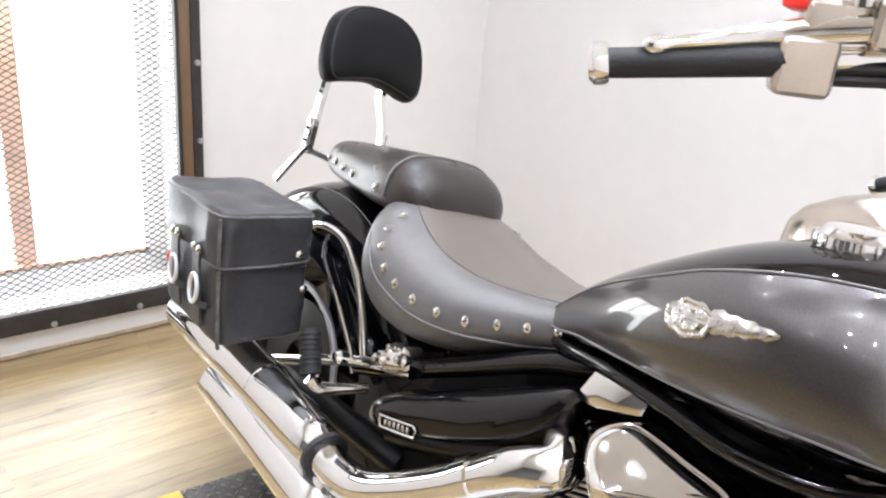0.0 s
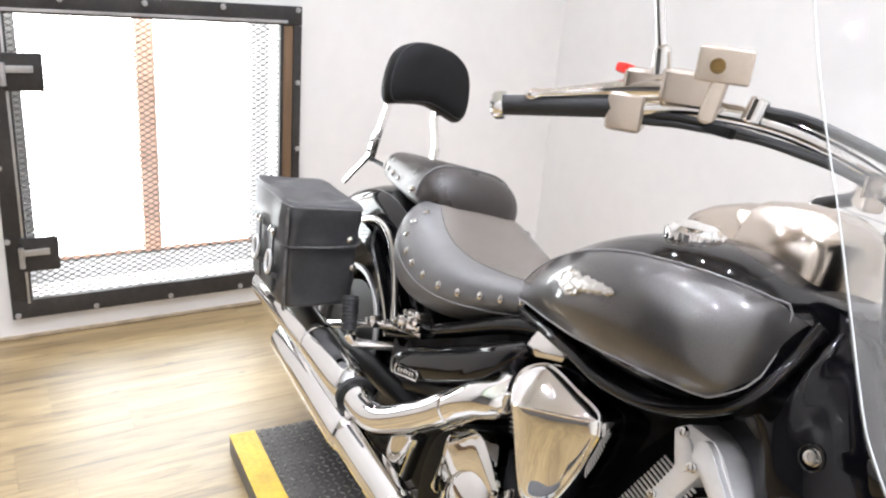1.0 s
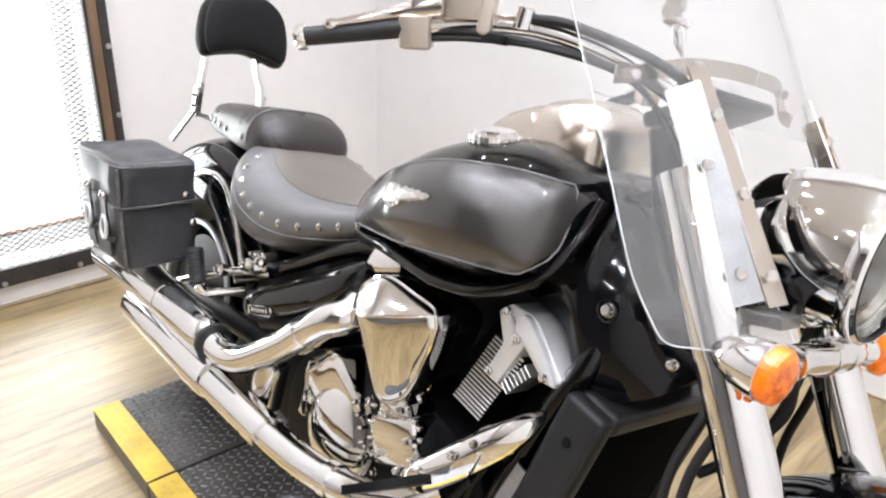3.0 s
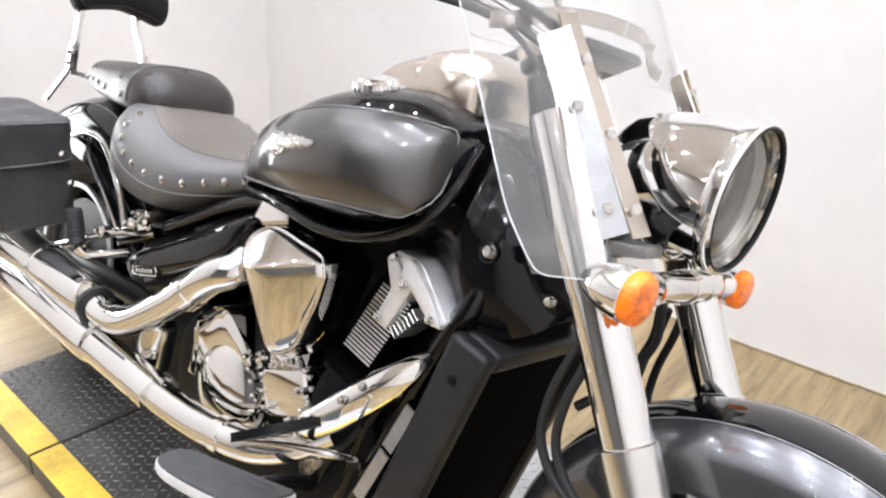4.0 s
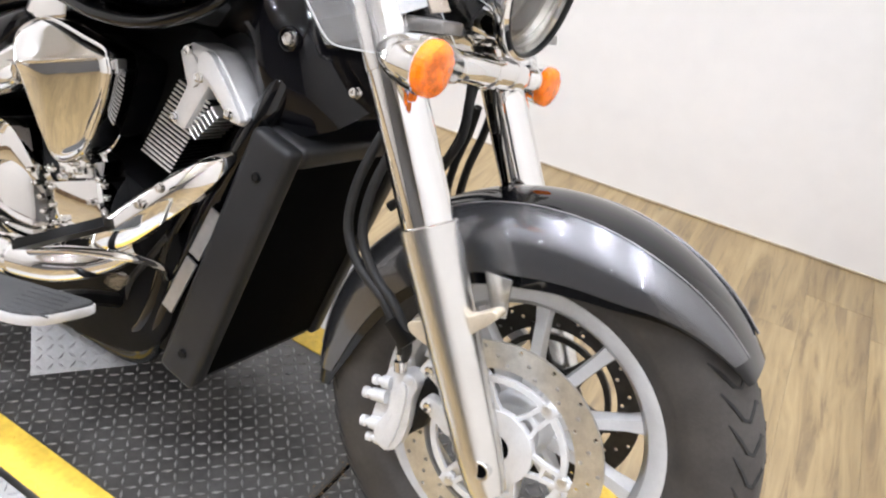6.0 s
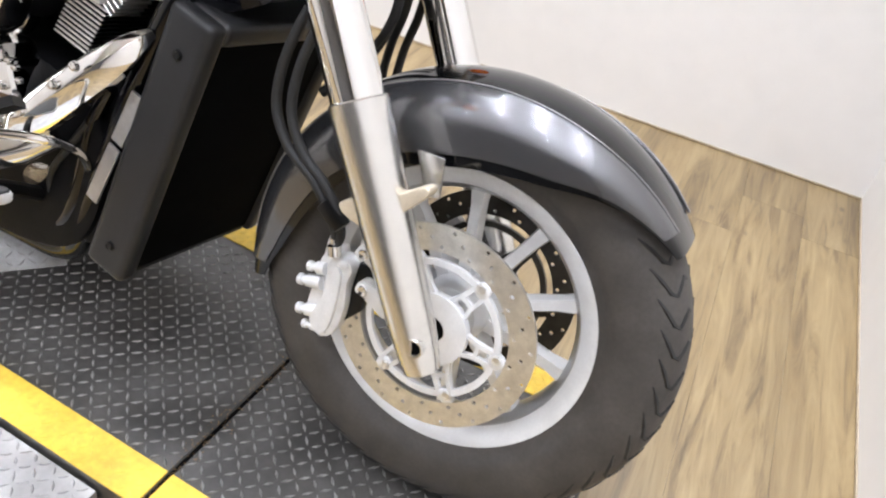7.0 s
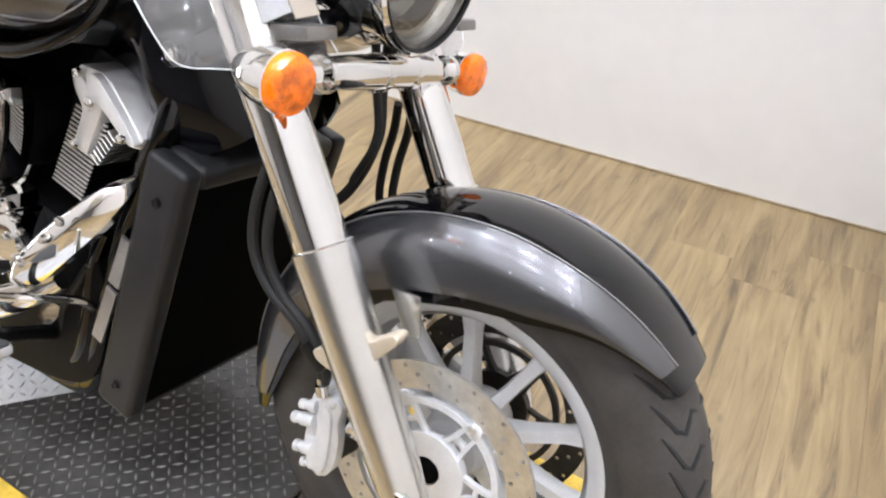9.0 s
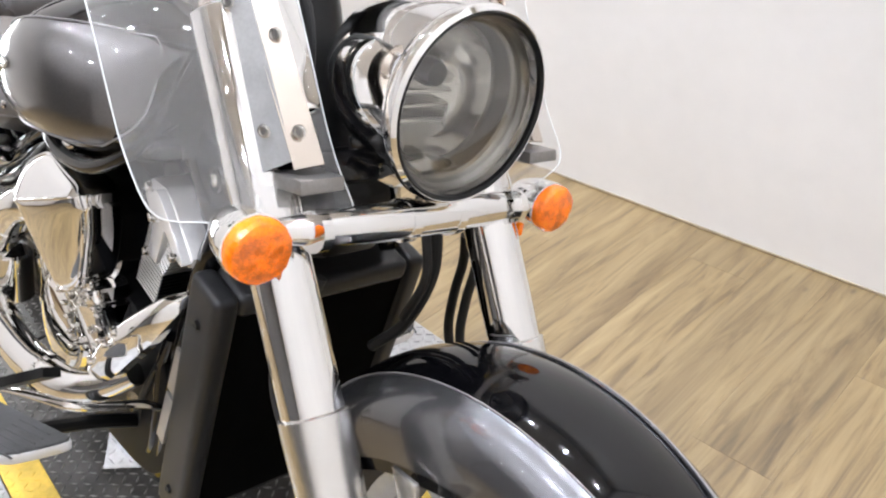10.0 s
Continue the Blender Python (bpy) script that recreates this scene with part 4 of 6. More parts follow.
# handlebar and controls
LEVEL = Matrix.Rotation(radians(LEAN * 0.9), 4, "X")
for sd in (-1, 1):
    hb = part("handlebar", tube([(0.40, 0.04 * sd, 1.03), (0.41, 0.10 * sd, 1.035), (0.375, 0.19 * sd, 1.065), (0.30, 0.255 * sd, 1.082), (0.22, 0.312 * sd, 1.074), (0.145, 0.374 * sd, 1.046), (0.056, 0.442 * sd, 1.015)], [0.0125, 0.0125, 0.0125, 0.0125, 0.0125, 0.010, 0.009], 16), CHROME, bike, "chrome pull-back handlebar")
    grip = part("grip", tube([(0.152, 0.368 * sd, 1.050), (0.145, 0.374 * sd, 1.047), (0.049, 0.447 * sd, 1.013)], [0.0135, 0.0125, 0.0125], 20, smooth=False), GRIP, hb, "black rubber grip")
    part("grip_end", turned([(0, 0.0165), (0.004, 0.018), (0.012, 0.0175), (0.016, 0.013), (0.017, 0.0001)], (0.050, 0.446 * sd, 1.0135), (-0.74, 0.61 * sd, -0.33), 20), CHROME, hb, "chrome grip end cap")
    part("lever", tube([(0.073, 0.440 * sd, 1.032), (0.078, 0.436 * sd, 1.034), (0.084, 0.431 * sd, 1.037), (0.090, 0.427 * sd, 1.040), (0.108, 0.410 * sd, 1.049), (0.136, 0.380 * sd, 1.064), (0.165, 0.362 * sd, 1.075), (0.205, 0.345 * sd, 1.086)], [0.003, 0.0075, 0.008, 0.0055, 0.0065, 0.0095, 0.012, 0.012], 18), CHROME, hb, "polished ball-ended hand lever")
    hs = part("switch_housing", box((0, 0, 0), (0.044, 0.038, 0.046), 0.009, m=LEVEL @ Matrix.Rotation(radians(-40 * sd), 4, "Z"), segments=3), SWITCH, hb, "pale grey switch housing")
    hs.matrix_basis = Matrix.Translation((0.160, 0.354 * sd, 1.050))
    part("switch_top", box((0, 0, 0), (0.050, 0.038, 0.034), 0.009, m=LEVEL @ Matrix.Rotation(radians(-40 * sd), 4, "Z"), segments=3), TANCHROME, hb, "satin chrome upper switch housing").matrix_basis = Matrix.Translation((0.170, 0.349 * sd, 1.086))
    part("perch", box((0, 0, 0), (0.062, 0.040, 0.040), 0.009, m=LEVEL @ Matrix.Rotation(radians(-42 * sd), 4, "Z"), segments=3), TANCHROME, hb, "satin chrome lever perch").matrix_basis = Matrix.Translation((0.218, 0.330 * sd, 1.093))
    part("perch_clamp", box((0, 0, 0), (0.020, 0.046, 0.056), 0.008, m=Matrix.Rotation(radians(-42 * sd), 4, "Z"), segments=3), SWITCH, hb).matrix_basis = Matrix.Translation((0.240, 0.312 * sd, 1.088))
    if sd < 0:
        part("mirror_stem", tube([(0.189, 0.350 * sd, 1.10), (0.186, 0.358 * sd, 1.125), (0.182, 0.364 * sd, 1.14), (0.162, 0.402 * sd, 1.24), (0.144, 0.436 * sd, 1.33)], [0.012, 0.010, 0.0065, 0.0065, 0.0065], 12), CHROME, hb, "chrome mirror stem")
        part("mirror", turned([(-0.012, 0.02), (-0.01, 0.045), (0, 0.055), (0.006, 0.054), (0.006, 0.0001)], (0.136, 0.45 * sd, 1.38), (-1, 0.1, 0.1), 32), CHROME, hb, "round chrome mirror")
    else:
        part("pivot_arm", tube([(0.215, 0.345, 1.10), (0.212, 0.348, 1.125), (0.20, 0.345, 1.15), (0.188, 0.345, 1.175), (0.183, 0.345, 1.192)], [0.006, 0.0055, 0.012, 0.015, 0.008], 14), CHROME, hb, "small chrome pivot arm")
        part("folded_mirror", turned([(-0.010, 0.010), (-0.008, 0.020), (-0.002, 0.026), (0.004, 0.026), (0.006, 0.023), (0.005, 0.0001)], (0.172, 0.345, 1.210), (-0.3, -1, 0.3), 28), CHROME, hb, "small round chrome mirror")
        part("pivot_knob", tube([(0.160, 0.335, 1.186), (0.170, 0.338, 1.188), (0.200, 0.346, 1.186), (0.208, 0.348, 1.184)], [0.007, 0.0115, 0.0115, 0.007], 14), CHROME, hb, "chrome pivot knob")
        hb.matrix_basis = Matrix.Translation((0.40, 0, 0)) @ Matrix.Rotation(radians(12), 4, "Z") @ Matrix.Translation((-0.40, 0, 0))
part("kill_switch", box((0.144, -0.362, 1.096), (0.021, 0.018, 0.012), 0.004), REDMARK, bike, "red engine stop switch")
res = part("brake_reservoir", box((0, 0, 0), (0.058, 0.042, 0.038), 0.005, m=LEVEL @ Matrix.Rotation(radians(40), 4, "Z"), segments=3), SWITCH, bike, "pale box-shaped brake fluid reservoir")
res.matrix_basis = Matrix.Translation((0.244, -0.318, 1.127))
sg = part("sight_glass", turned([(0, 0.0085), (0.002, 0.008), (0.0025, 0.0055), (0.0015, 0.0050), (0.0015, 0.0001)], (0, 0, 0), (0.707, -0.707, 0), 20), mat("bronze sight glass", (0.22, 0.14, 0.05), 0.2, 0.7), res, "round bronze sight glass")
sg.matrix_basis = Matrix.Translation((0.012, -0.0235, -0.006))
part("hose_joint", turned([(-0.014, 0.010), (-0.012, 0.012), (0.012, 0.012), (0.014, 0.010)], (0.278, -0.285, 1.090), (0.1, 0, 1), 16), CHROME, bike, "chrome brake hose joint")
for i, keys in enumerate(([(0.28, -0.283, 1.092), (0.34, -0.25, 1.092), (0.44, -0.17, 1.06), (0.50, -0.10, 0.98), (0.50, -0.08, 0.86)], [(0.172, -0.345, 1.050), (0.22, -0.335, 1.059), (0.27, -0.31, 1.063), (0.35, -0.24, 1.06), (0.43, -0.15, 1.03), (0.46, -0.09, 0.93)], [(0.180, -0.345, 1.044), (0.24, -0.325, 1.054), (0.32, -0.27, 1.06), (0.40, -0.19, 1.04), (0.45, -0.10, 0.95)])):
    part("cable", tube(keys, 0.0045 if i else 0.0065, 10), GRIP, bike, "black control cable")
part("cable_bracket", box((0.262, -0.318, 1.058), (0.05, 0.012, 0.012), 0.002), SATIN, bike, "small black cable bracket")

# fuel tank
TY = -0.06
TANK = [(-0.205, 0.040, 0.715, 0.698, 0.678), (-0.19, 0.060, 0.730, 0.703, 0.677), (-0.15, 0.095, 0.768, 0.718, 0.680), (-0.08, 0.142, 0.818, 0.742, 0.690), (0.0, 0.190, 0.864, 0.775, 0.700), (0.08, 0.224, 0.905, 0.800, 0.705), (0.15, 0.239, 0.930, 0.818, 0.703),
        (0.22, 0.240, 0.942, 0.824, 0.708), (0.28, 0.228, 0.937, 0.820, 0.722), (0.335, 0.192, 0.914, 0.803, 0.755), (0.352, 0.160, 0.902, 0.802, 0.768), (0.362, 0.110, 0.885, 0.805, 0.785)]


def tank(x, a, off=0.0):
    """A point on the tank: a is the angle round its section, 0 at its widest, 90 on top."""
    w, zt, zm, zb = at(TANK, x)
    c, s = math.cos(radians(a)), math.sin(radians(a))
    y = (w + off) * abs(c) ** 0.72 * (1 if c > 0 else -1)
    z = zm + ((zt - zm + off) * abs(s) ** 0.9 if s > 0 else -(zm - zb + off) * abs(s) ** 0.9)
    return Vector((x, y + TY, z))


def tank_angle(x, z):
    w, zt, zm, zb = at(TANK, x)
    return math.degrees(math.asin(max(0, min(1, (z - zm) / (zt - zm))) ** (1 / 0.9))) if z > zm else -math.degrees(math.asin(max(0, min(1, (zm - z) / (zm - zb))) ** (1 / 0.9)))


tk = part("fuel_tank", loft([[tank(x, a) for a in np.linspace(0, 360, 56, endpoint=False)] for x in np.linspace(-0.205, 0.362, 46)]), BLACK, bike, "glossy black teardrop fuel tank", 50)
UP = [(-0.190, 0.712), (-0.15, 0.738), (-0.08, 0.783), (0.03, 0.833), (0.10, 0.863), (0.19, 0.889), (0.273, 0.900), (0.31, 0.899), (0.338, 0.893), (0.357, 0.880)]
LO = [(-0.190, 0.703), (-0.15, 0.706), (-0.07, 0.727), (0.02, 0.741), (0.113, 0.752), (0.24, 0.769), (0.302, 0.772), (0.325, 0.774), (0.343, 0.786), (0.357, 0.815)]
for sd in (-1, 1):
    xs = np.linspace(-0.189, 0.3565, 60)
    lim = [(tank_angle(x, at(LO, x)[0]), tank_angle(x, at(UP, x)[0])) for x in xs]
    flip = lambda v: Vector((v.x, TY + (v.y - TY) * sd, v.z))
    part("side_panel", sheet([[flip(tank(x, lo + (hi - lo) * t, 0.0050)) for t in np.linspace(0, 1, 14)] for x, (lo, hi) in zip(xs, lim)], 0.0018), GREY, tk, "charcoal metallic side panel", 50)
    ring = [flip(tank(x, hi, 0.0058)) for x, (lo, hi) in list(zip(xs, lim))[::2]] + [flip(tank(x, lo, 0.0058)) for x, (lo, hi) in list(zip(xs, lim))[::-2]]
    part("pinstripe", tube([tuple(p) for p in ring], 0.0013, 6, len(ring) * 3), LINE, tk, "thin pale pinstripe")
    # raised emblem: a plain wreath with swept feathers
    em = bmesh.new()
    ep = lambda u, v, h=0.0: tuple(flip(tank(u, tank_angle(u, v), 0.0060 + h)))
    lumps = lambda u, v: 0.0016 * noise.noise(Vector((u * 260, v * 260, 1.0)))
    loft([[ep(0.110 + k * (0.031 + 0.0015 * math.sin(5 * t)) * math.cos(t), 0.819 + k * ((0.0175 + 0.0012 * math.sin(7 * t)) * math.sin(t) + 0.004 * math.cos(t)), h + lumps(k * math.cos(t) / 9, k * math.sin(t) / 9)) for t in np.linspace(0, 2 * math.pi, 40, endpoint=False)] for k, h in ((1.0, 0.0), (0.97, 0.0025), (0.84, 0.0035), (0.72, 0.0018), (0.52, 0.0034), (0.34, 0.0022), (0.05, 0.0045))], bm=em)
    loft([[ep(u, v + w * math.cos(t), max(0.0, 0.0030 * math.sin(t)) + (0.0008 if k % 2 else 0.0)) for t in np.linspace(0, 2 * math.pi, 10, endpoint=False)] for k, (u, v, w) in enumerate(((0.132, 0.826, 0.010), (0.142, 0.828, 0.0115), (0.149, 0.829, 0.0085), (0.157, 0.830, 0.0100), (0.164, 0.832, 0.0070), (0.173, 0.833, 0.0085), (0.181, 0.835, 0.0055), (0.191, 0.836, 0.0062), (0.200, 0.838, 0.0015)))], bm=em)
    part("emblem", em, CASTCHROME, tk, "raised chrome winged emblem")
    part("tank_rail", tube([(x, TY + y * sd, z) for x, y, z in ((-0.18, 0.05, 0.680), (-0.13, 0.095, 0.688), (0.0, 0.15, 0.708), (0.09, 0.172, 0.712), (0.17, 0.178, 0.708), (0.26, 0.172, 0.722), (0.335, 0.152, 0.765), (0.362, 0.125, 0.82), (0.368, 0.09, 0.885))], 0.010, 14), BLACK, bike, "glossy black lower tank edge")
cap = part("fuel_cap", turned([(0, 0.032), (0.010, 0.034), (0.012, 0.036), (0.022, 0.036), (0.025, 0.033), (0.030, 0.030), (0.033, 0.022), (0.034, 0.0001)], (0.182, -0.185, 0.912), (-0.05, -0.16, 1), 32), CHROME, tk, "chrome fuel filler cap")
knurl = None
for k in range(18):
    m = Matrix.Translation((0.182, -0.185, 0.912)) @ Vector((-0.05, -0.16, 1)).to_track_quat("Z", "Y").to_matrix().to_4x4() @ Matrix.Rotation(radians(20 * k), 4, "Z") @ Matrix.Translation((0.0365, 0, 0.017))
    if knurl is None:
        knurl = part("grip_ridge", box((0, 0, 0), (0.006, 0.007, 0.013), 0.0022), CHROME, cap)
        knurl.matrix_basis = m
    else:
        again(knurl, m, cap)
def hood(rows):
    """A domed housing on the tank: rows of (x, half width, top, foot)."""
    return loft([[Vector((x, -0.035 + w * abs(math.cos(a)) ** 0.6 * (1 if math.cos(a) > 0 else -1), zb + (zt - zb) * max(0, math.sin(a)) ** 0.55)) for a in np.linspace(-0.0001, math.pi, 28)] for x, w, zt, zb in rows])


cons = part("speedometer_console", hood([(0.045, 0.020, 0.935, 0.90), (0.065, 0.046, 0.953, 0.90), (0.10, 0.062, 0.972, 0.90), (0.15, 0.074, 0.990, 0.90), (0.185, 0.078, 0.996, 0.90), (0.188, 0.078, 0.992, 0.90)]), TANCHROME, tk, "chrome console on the tank top", 40)
part("speedometer_hood", hood([(0.190, 0.086, 0.996, 0.90), (0.193, 0.092, 1.004, 0.90), (0.235, 0.097, 1.014, 0.895), (0.275, 0.096, 1.016, 0.89), (0.300, 0.090, 1.006, 0.89), (0.312, 0.080, 0.985, 0.89), (0.318, 0.066, 0.955, 0.89)]), TANCHROME, cons, "chrome speedometer hood with reflected beige painted in", 40)
part("hood_seam", tube([(0.190, -0.035 + 0.0875 * abs(math.cos(a)) ** 0.6 * (1 if math.cos(a) > 0 else -1), 0.90 + 0.0985 * math.sin(a) ** 0.55) for a in np.linspace(0.02, math.pi - 0.02, 24)], 0.0018, 6), CHROME, cons, "bright seam bead")

# neck cowl, frame and radiator
COWL_LO = [(0, 0.245, 0, 0.717), (0.3, 0.339, 0, 0.690), (0.5, 0.392, 0, 0.612), (0.75, 0.475, 0, 0.637), (1, 0.530, 0, 0.693)]
for sd in (-1, 1):
    rows = []
    for u in np.linspace(0, 1, 25):
        row = []
        for v in np.linspace(0, 1, 25):
            lo = Vector(tuple(at(COWL_LO, u)))
            hi = Vector((0.345 + 0.075 * u, 0, 0.905 - 0.03 * u))
            p = lo * (1 - v) + hi * v
            p.y = sd * (0.048 + 0.050 * (1 - u) + 0.074 * math.sin(math.pi * (0.10 + 0.86 * u)) ** 0.8 * math.sin(math.pi * (0.20 + 0.78 * v)) ** 0.9)
            row.append(p)
        rows.append(row)
    cow = part("neck_cowl", sheet(rows, 0.004), COWL, bike, "glossy black steering neck cover", 50)
    m = Matrix.Translation((0.414, sd * 0.139, 0.747)) @ (Matrix.Rotation(math.pi, 4, "Z") if sd > 0 else Matrix())
    part("bolt_recess", lathe([(0.004, 0.0135), (0.0075, 0.0135), (0.0085, 0.0150), (0.0075, 0.0165), (0.003, 0.0165)], m.translation, (0, sd, 0), 28), BLACK, cow)
    bolt(0.0090, 0.009, m, BRUSHED, cow, label="round silver cap bolt")
    part("frame_downtube", tube([(0.40, 0.10 * sd, 0.74), (0.40, 0.128 * sd, 0.665), (0.375, 0.135 * sd, 0.60), (0.334, 0.135 * sd, 0.49), (0.30, 0.135 * sd, 0.37), (0.25, 0.13 * sd, 0.21), (0.20, 0.12 * sd, 0.15), (0.05, 0.11 * sd, 0.13)], 0.019, 16), BLACK, bike, "glossy black frame downtube")
    for z0, z1 in ((0.478, 0.396), (0.387, 0.290)):
        xa, xb = 0.356 + (z0 - 0.478) * 0.35, 0.356 + (z1 - 0.478) * 0.35
        part("frame_tag", strap([(xa, sd * 0.158, z0), (xb, sd * 0.158, z1)], 0.022, 0.004, (1, 0, 0)), ALU, bike, "pale metal strip on the frame tube", 20)
cb = bolt(0.007, 0.012, Matrix.Translation((0.461, -0.094, 0.677)), BRUSHED, bike)
again(cb, Matrix.Translation((0.500, -0.088, 0.700)), bike)
part("neck_block", slab([(0.30, 0.74), (0.36, 0.60), (0.50, 0.66), (0.52, 0.74), (0.42, 0.93), (0.34, 0.90)], -0.045, 0.045, 0.01), SATIN, bike, "black steering neck casting")
RT, RB = Vector((0.437, 0, 0.618)), Vector((0.333, 0, 0.188))
rd = (RB - RT).normalized()
rn = Vector((-rd.z, 0, rd.x))
RM = Matrix(((rn.x, 0, -rd.x, 0), (0, 1, 0, 0), (rn.z, 0, -rd.z, 0), (0, 0, 0, 1)))
RM.translation = (RT + RB) / 2
rl = (RB - RT).length
core = box((0.014, 0, -0.008), (0.03, 0.275, rl - 0.040), 0.002)
bmesh.ops.transform(core, matrix=RM, verts=core.verts)
radi = part("radiator", core, CORE, bike, "black radiator core in a moulded plastic shroud")
for c, s in (((0.0, -0.152, 0), (0.075, 0.034, rl)), ((0.0, 0.152, 0), (0.075, 0.034, rl)), ((0.0, 0, rl / 2 - 0.017), (0.073, 0.272, 0.034)), ((-0.004, 0, -rl / 2 + 0.007), (0.062, 0.272, 0.014))):
    rail = box(c, s, 0.013 if s[2] > 0.02 else 0.004, segments=4)
    bmesh.ops.transform(rail, matrix=RM, verts=rail.verts)
    part("shroud_rail", rail, PLASTIC, radi, "black plastic shroud rail", 40)
for z in (0.16, -0.17):
    bolt(0.007, 0.004, RM @ Matrix.Translation((0.0, -0.169, z)), SATIN, radi)

# engine
part("frame_spine", slab([(-0.50, 0.43), (-0.46, 0.56), (-0.20, 0.64), (0.0, 0.69), (0.20, 0.715), (0.345, 0.76), (0.37, 0.62), (0.32, 0.42), (0.0, 0.40), (-0.30, 0.40)], -0.02, 0.05, 0.006), SATIN, bike, "black frame and engine parts under the tank")
part("crankcase", slab(rounded([(-0.25, 0.22), (-0.26, 0.36), (-0.15, 0.45), (0.10, 0.47), (0.27, 0.42), (0.30, 0.30), (0.24, 0.18), (0.05, 0.14), (-0.15, 0.15)]), -0.15, 0.15, 0.015), ENGINE, bike, "black engine crankcase")
part("gearbox", slab([(-0.42, 0.22), (-0.24, 0.20), (-0.24, 0.46), (-0.40, 0.44)], -0.12, 0.12, 0.02), ENGINE, bike, "black gearbox casting")
for nm, base, tip in (("front", (0.15, 0.43), (0.30, 0.675)), ("rear", (-0.04, 0.43), (-0.16, 0.67))):
    b, t = Vector((base[0], 0, base[1])), Vector((tip[0], 0, tip[1]))
    d = (t - b).normalized()
    q = d.to_track_quat("Z", "Y").to_matrix().to_4x4()
    cyl = part("cylinder", box((0, 0, 0), (0.12, 0.20, 0.24), 0.02, m=q), ENGINE, bike, "black finned engine cylinder")
    cyl.matrix_basis = Matrix.Translation((b + t) / 2)
    if nm == "front":
        fd, fs, f0, n = Vector((0.058, 0, -0.013)), Vector((0.0031, 0, 0.0069)), Vector((0.212, -0.075, 0.505)) - (b + t) / 2, 19
    else:
        fd, fs, f0, n = Vector((0.058, 0, 0.020)), Vector((-0.0038, 0, 0.0072)), Vector((-0.032, -0.080, 0.505)) - (b + t) / 2, 16
    turn = fd.to_track_quat("X", "Z").to_matrix().to_4x4()
    fin = part("fin", box((0, 0, 0), (0.066, 0.14, 0.0030), 0.0008, segments=1), ENGINE, cyl)
    edge = part("fin_edge", box((0, 0, 0), (0.066, 0.0030, 0.0034), 0.0006, segments=1), FIN, cyl, "bright machined fin edge")
    for k in range(n):
        m = Matrix.Translation(f0 + fs * k) @ turn
        m2 = Matrix.Translation(f0 + fs * k + Vector((0, -0.0715, 0))) @ turn
        if k == 0:
            fin.matrix_basis, edge.matrix_basis = m, m2
        else:
            again(fin, m, cyl)
            again(edge, m2, cyl)
    part("cylinder_head", box((0, 0, 0), (0.16, 0.22, 0.075), 0.018, m=Matrix.Translation(d * 0.105) @ q), ENGINE, cyl, "black cylinder head")
rocker = part("rocker_cover", slab([(0.240, 0.682), (0.262, 0.700), (0.303, 0.699), (0.322, 0.690), (0.384, 0.630), (0.374, 0.612), (0.352, 0.612), (0.303, 0.648), (0.270, 0.574), (0.240, 0.580), (0.262, 0.638)], -0.158, -0.10, 0.005), POLISHED, bike, "satin silver rocker cover")
part("rocker_ridge", slab(rounded([(0.290, 0.690), (0.312, 0.692), (0.376, 0.630), (0.366, 0.622), (0.318, 0.655), (0.292, 0.668)], 30), -0.170, -0.155, 0.006, segments=3), POLISHED, rocker)
part("rocker_ridge", slab(rounded([(0.252, 0.676), (0.270, 0.684), (0.290, 0.660), (0.276, 0.640)], 24), -0.163, -0.155, 0.004, segments=2), POLISHED, rocker)
for x, z, y in ((0.262, 0.688, -0.160), (0.300, 0.660, -0.172), (0.362, 0.628, -0.172), (0.252, 0.588, -0.160)):
    bolt(0.0065, 0.007, Matrix.Translation((x, y, z)), CHROME, rocker, "cover_screw")
for x, z in ((0.088, 0.440), (0.158, 0.425), (0.150, 0.368), (0.098, 0.372), (0.122, 0.462)):
    bolt(0.006, 0.009, Matrix.Translation((x, -0.204, z)), CHROME, bike, "cover_screw")
tooth = None
for k in range(7):
    m = Matrix.Translation((0.283 + 0.0058 * k, -0.128, 0.572 + 0.0072 * k)) @ Matrix.Rotation(radians(38), 4, "Y")
    if tooth is None:
        tooth = part("head_fin", box((0, 0, 0), (0.020, 0.055, 0.0034), 0.0008, segments=1), FIN, rocker, "short bright head fin")
        tooth.matrix_basis = m
    else:
        again(tooth, m, rocker)
AC = [(0.029, 0.627), (0.020, 0.647), (0.032, 0.664), (0.056, 0.673), (0.121, 0.667), (0.172, 0.660), (0.184, 0.640), (0.182, 0.618), (0.170, 0.567), (0.147, 0.505), (0.120, 0.477), (0.100, 0.480), (0.083, 0.519), (0.068, 0.566), (0.053, 0.603)]
cx, cz = 0.104, 0.600
ao = rounded(AC, 72)


def ac_ring(k, back):
    """The outline drawn in by k, on two domed faces that meet in a soft ridge."""
    out = []
    for x, z in ao:
        xx, zz = cx + (x - cx) * k, cz + (z - cz) * k
        e = zz - 0.609 - 0.352 * (xx - 0.06)
        out.append((xx, -0.273 + 0.35 * (xx - 0.06) + 0.5 * (0.605 * e + 0.895 * math.hypot(e, 0.004)) - 0.010 * (1 - k * k) + back, zz))
    return out


